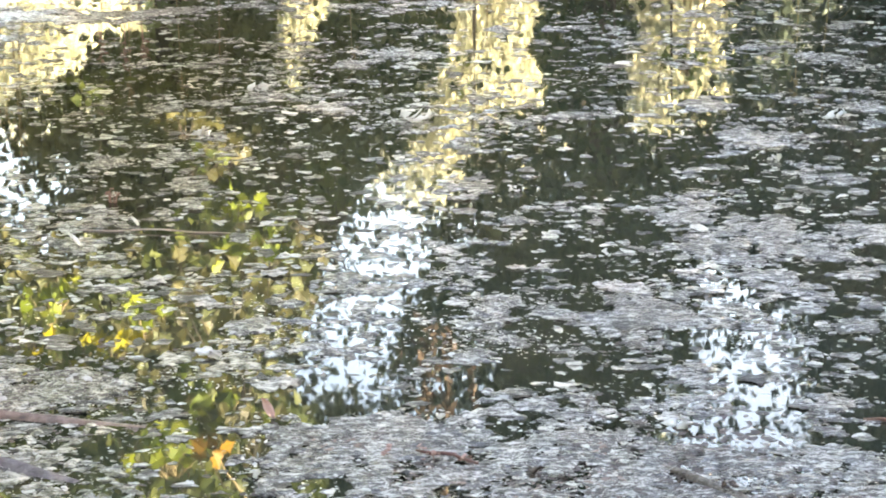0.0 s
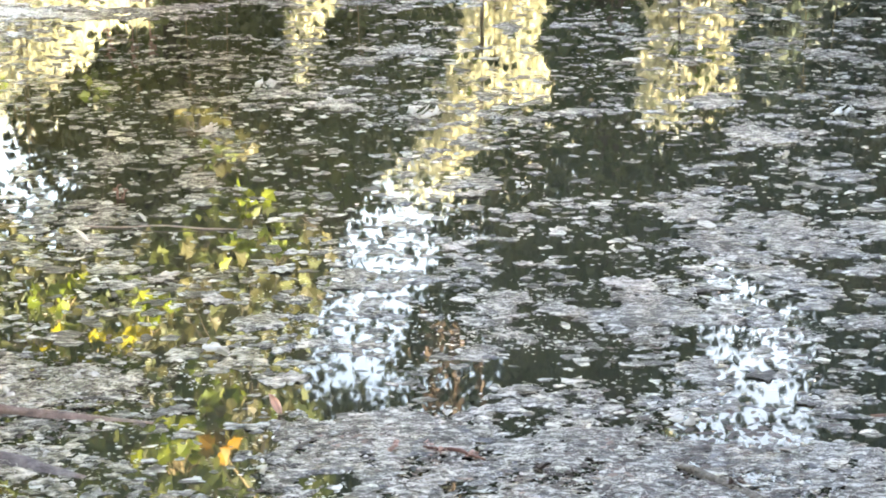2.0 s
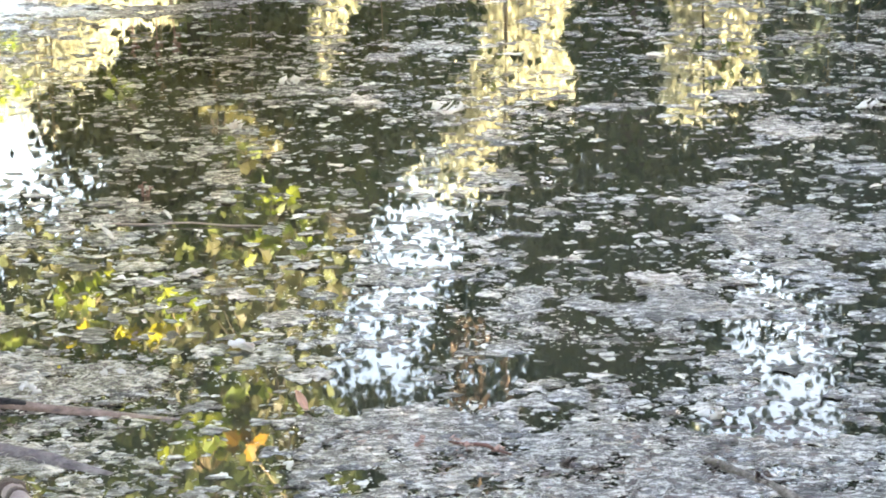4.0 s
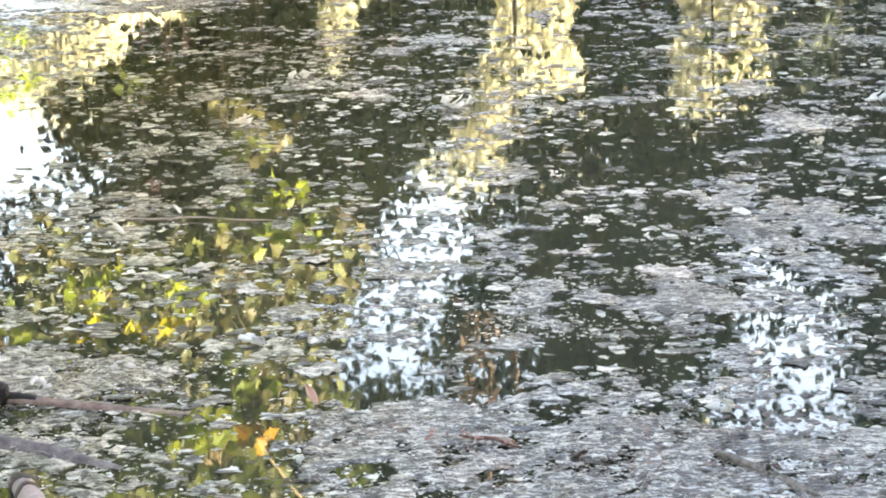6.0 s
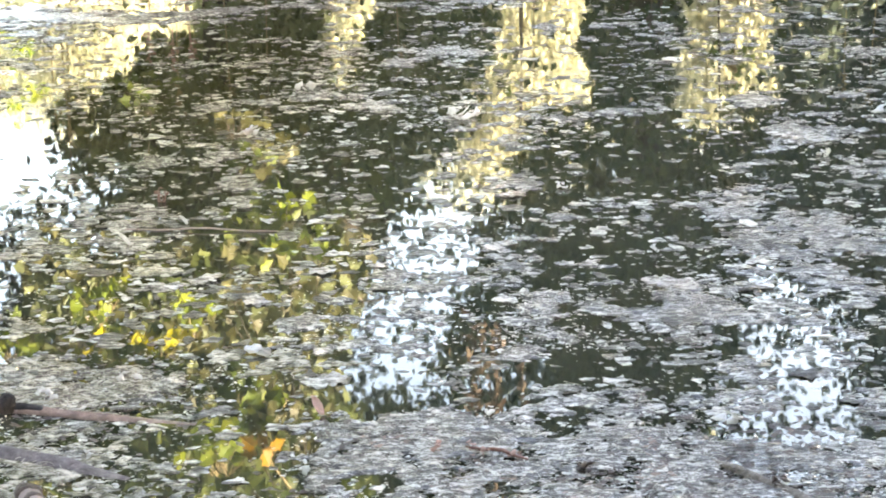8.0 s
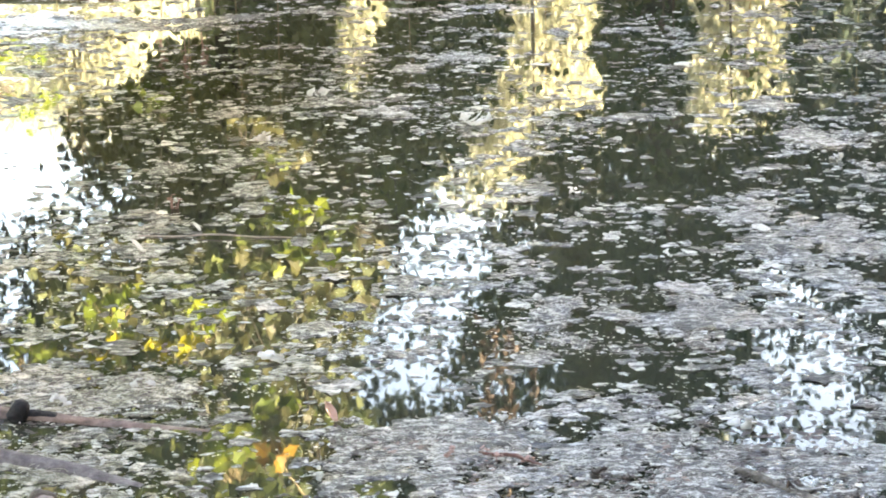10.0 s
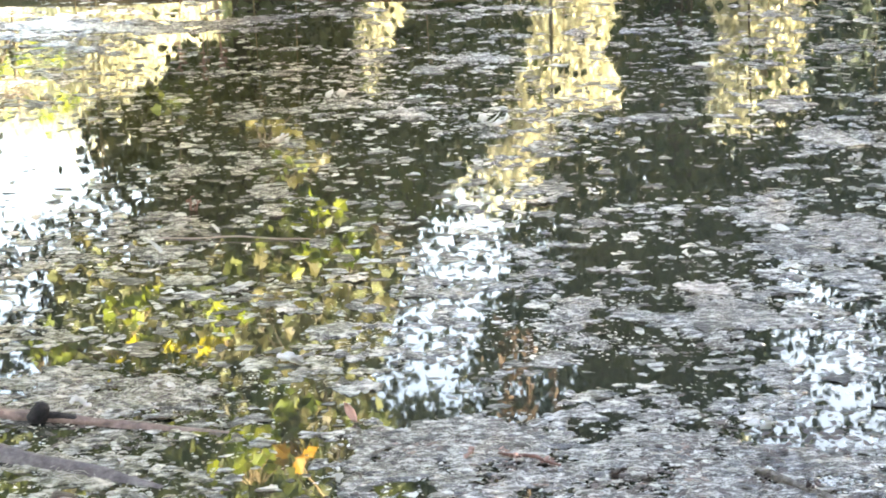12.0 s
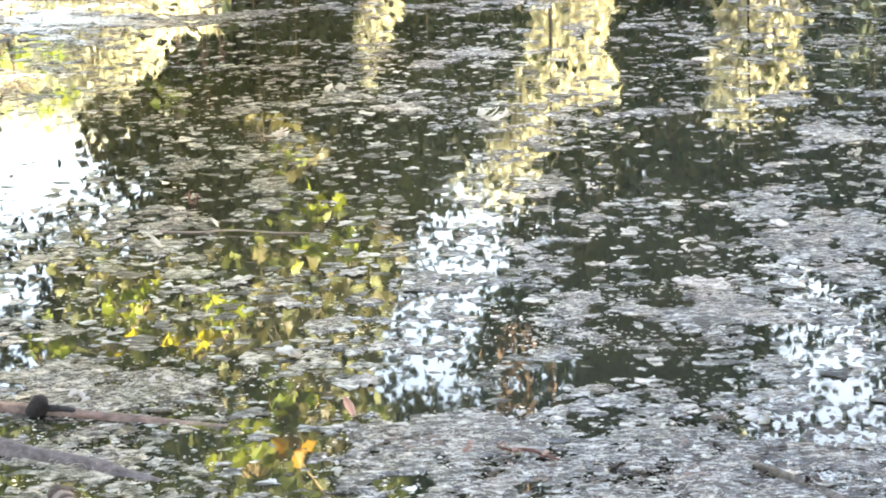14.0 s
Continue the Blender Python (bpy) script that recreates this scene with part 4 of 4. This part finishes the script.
# ---- branches and single things on the water ----
def log_mesh(name, pts, radii, mat, label, category, sides=12, wobble=0.25):
    vs, fs = tube(pts, radii, sides, wobble)
    return tagged(mesh_ob(name, vs, fs, mat), label, category)


stick = new("floating_branch")
tagged(stick, "waterlogged reddish branch with a rotten black knob", "branch")
vs, fs = tube(bent((-1.95, 5.50, -0.004), (-0.80, 5.262, -0.019), 0.006, 22, 0.015, 4), [0.022] * 6 + [0.024, 0.026, 0.027] + [0.027 - 0.0005 * i for i in range(13)], 12, 0.35)
mesh_ob("stem", vs, fs, WET_WOOD, stick)
vs, fs = tube([(-1.345, 5.36, -0.015), (-1.345, 5.36, 0.006), (-1.335, 5.365, 0.024), (-1.325, 5.365, 0.042), (-1.32, 5.365, 0.050)], [0.027, 0.029, 0.026, 0.020, 0.007], 12, 0.7)
tagged(mesh_ob("knob", vs, fs, BLACK_WOOD, stick), "rotten black knob")
vs, fs = tube(bent((-1.335, 5.365, 0.012), (-1.22, 5.352, 0.004), 0.004, 6, 0.04, 9), [0.016, 0.014, 0.013, 0.012, 0.012, 0.010], 9, 0.4)
tagged(mesh_ob("sleeve", vs, fs, BLACK_WOOD, stick), "dark wet bark")
log_mesh("grey_log", bent((-2.0, 5.42, -0.004), (-0.92, 4.875, -0.026), 0.010, 20, 0.03, 6), [0.036 - 0.0004 * i for i in range(20)], GREY_WOOD, "smooth weathered grey log lying half under water", "log", 14, 0.2)
stub = new("broken_branch")
tagged(stub, "thick broken branch with dark bark and a pale core", "branch")
vs, fs = tube(bent((-1.165, 4.785, 0.006), (-1.135, 4.725, 0.010), 0, 5, 0.02, 3), [0.020, 0.029, 0.032, 0.033, 0.033], 16, 0.3)
mesh_ob("bark", vs, fs, BLACK_BROWN, stub)
vs, fs = tube(bent((-1.138, 4.73, 0.010), (-0.98, 4.42, -0.004), 0, 8, 0.02, 3), [0.029, 0.030, 0.030, 0.029, 0.029, 0.028, 0.027, 0.025], 16, 0.2)
tagged(mesh_ob("core", vs, fs, PALE_WOOD, stub), "pale stripped wood")
vs, fs = tube([(-1.123, 4.700, 0.010), (-1.117, 4.690, 0.010), (-1.112, 4.680, 0.010)], [0.031, 0.0325, 0.031], 16, 0.15)
tagged(mesh_ob("ring", vs, fs, BLACK_BROWN, stub), "dark bark ring")
log_mesh("soaked_stick", bent((0.55, 4.99, 0.0), (0.80, 4.66, 0.0), 0.004, 9, 0.05, 8), [0.006, 0.010, 0.014, 0.015, 0.015, 0.014, 0.013, 0.012, 0.010], DULL_WOOD, "short soaked brown stick in the scum", "stick", 10, 0.4)
log_mesh("red_twig", bent((1.14, 5.31, 0.003), (1.42, 5.27, 0.003), 0.003, 8, 0.04, 5), [0.003, 0.005, 0.006, 0.006, 0.006, 0.005, 0.004, 0.003], RED_WOOD, "thin reddish twig floating on the pond", "twig", 8, 0.3)
log_mesh("red_twig", bent((-0.07, 5.06, 0.012), (0.09, 4.97, 0.012), 0.004, 8, 0.1, 15), [0.003, 0.005, 0.005, 0.005, 0.005, 0.004, 0.004, 0.003], RED_WOOD, "crooked reddish twig lying on grey scum", "twig", 7, 0.3)
log_mesh("long_twig", bent((-1.32, 7.23, 0.004), (-0.76, 7.19, 0.004), 0.003, 10, 0.02, 35), [0.0030] * 9 + [0.0015], PALE_WOOD, "long thin pale twig floating on dark water", "twig", 6, 0.2)


def upright_leaf(x, y, turn, length, mat, label):
    """A single leaf that stands half up from the water, folded along its rib."""
    vs, fs = [], []
    for i in range(9):
        t = i / 8
        w = 0.19 * length * math.sin(math.pi * min(1, t * 0.92 + 0.06)) ** 0.8
        z = length * (0.05 + 0.75 * t - 0.15 * t * t)
        for sgn, lift in ((-1, 0.010), (-0.5, 0.004), (0, 0.0), (0.5, 0.004), (1, 0.010)):
            vs.append((sgn * w, length * 0.6 * (t - 0.3) - lift, z))
    for i in range(8):
        for k in range(4):
            a = i * 5 + k
            fs.append((a, a + 1, a + 6, a + 5))
    ob = mesh_ob("upright_leaf", vs, fs, mat)
    sol = ob.modifiers.new("thick", "SOLIDIFY")
    sol.thickness = 0.0012
    ob.matrix_world = pose(x, y, 0.0, 0, 0, turn)
    return tagged(ob, label, "leaf")


upright_leaf(-0.475, 5.33, 40, 0.075, PINK_LEAF, "pinkish dry leaf standing up from the water")
upright_leaf(-0.15, 5.04, -60, 0.03, PINK_LEAF, "small curled orange-pink leaf on grey scum")


upright_leaf(-1.29, 7.03, 80, 0.075, WHITE, "white feather standing up from the scum")
upright_leaf(-1.12, 7.31, 60, 0.045, WHITE, "small white feather standing up from the scum")


def sprig(x, y, seed):
    """A drowned seedling: reddish stems that fan out of the water, with a few withered leaves."""
    rng = np.random.default_rng(seed)
    root = new("red_sprig")
    root.location = (x, y, -0.01)
    tagged(root, "small drowned seedling with rust-red stems among scum", "seedling")
    for k in range(7):
        a = (k - 3) * 0.22
        tip = (math.sin(a) * 0.035 + rng.normal() * 0.006, rng.normal() * 0.02, 0.025 + 0.04 * math.cos(a) * (0.4 + 0.6 * rng.random()))
        vs, fs = tube(bent((0.004 * (k - 3), 0, 0), tip, 0.004, 6, 0.06, seed + k), [0.0028, 0.0026, 0.0024, 0.0021, 0.0018, 0.0012], 5)
        mesh_ob("stem", vs, fs, RED_WOOD, root)
        leaf = leaf_mesh("leaf", np.array([tip]), np.array([0.022]), RED_WOOD, root, rng, DIAMOND, DIAMOND_F, 0.6)
        tagged(leaf, "withered rust-red leaf")


sprig(-1.25, 7.63, 611)


def heap(x, y, size, seed, name="white_petals", piece="petal", mat=WHITE, label="crumpled white petals floating on dark water", category="petals", group="white petals on the pond"):
    """A little heap of crumpled petals or leaves."""
    rng = np.random.default_rng(seed)
    root = new(name)
    root.location = (x, y, max(0.002, float(scum_height(np.array([x]), np.array([y]))[0])))
    tagged(root, label, category, group=group)
    for k in range(6):
        v, f = pad_shape(rng, 8)
        v = v * size * (0.4 + 0.4 * rng.random())
        o = mesh_ob(piece, v.tolist(), f, mat, root)
        o.location = (rng.normal() * size * 0.35, rng.normal() * size * 0.3, 0.004 + 0.003 * k)
        o.rotation_euler = (rng.normal() * 0.5, rng.normal() * 0.5, rng.random() * 6)


# The last heap, at x -0.49, paints a spot of reflected sky.
for k, (x, y, w) in enumerate([(-0.67, 5.84, 0.085), (-1.05, 5.00, 0.03), (0.27, 7.81, 0.05), (0.56, 6.89, 0.03), (-0.97, 7.08, 0.035), (-0.15, 9.10, 0.14), (-1.02, 8.76, 0.10), (-0.86, 9.72, 0.09),
                               (0.0, 5.33, 0.03), (0.62, 5.26, 0.06), (-1.25, 5.45, 0.06), (-1.05, 5.6, 0.05), (1.36, 8.3, 0.05), (1.75, 9.1, 0.12), (-0.49, 4.91, 0.045)]):
    heap(x, y, w, 300 + k)
for k, (x, y, w) in enumerate([(0.225, 4.925, 0.05), (0.70, 4.80, 0.04), (0.60, 4.86, 0.025), (0.31, 4.88, 0.03)]):
    heap(x, y, w, 340 + k, "crumpled_leaf", "leaf_piece", BLACK_BROWN, "crumpled dark brown dead leaf on the scum", "dead leaf", "dark dead leaves")
for k, (x, y, w) in enumerate([(-0.15, 5.04, 0.035), (-0.06, 5.06, 0.03), (-0.02, 5.02, 0.03), (0.06, 5.0, 0.03)]):
    heap(x, y, w, 360 + k, "crumpled_leaf", "leaf_piece", PINK_LEAF, "crumpled pinkish brown dead leaf on the scum", "dead leaf", "pinkish dead leaves")
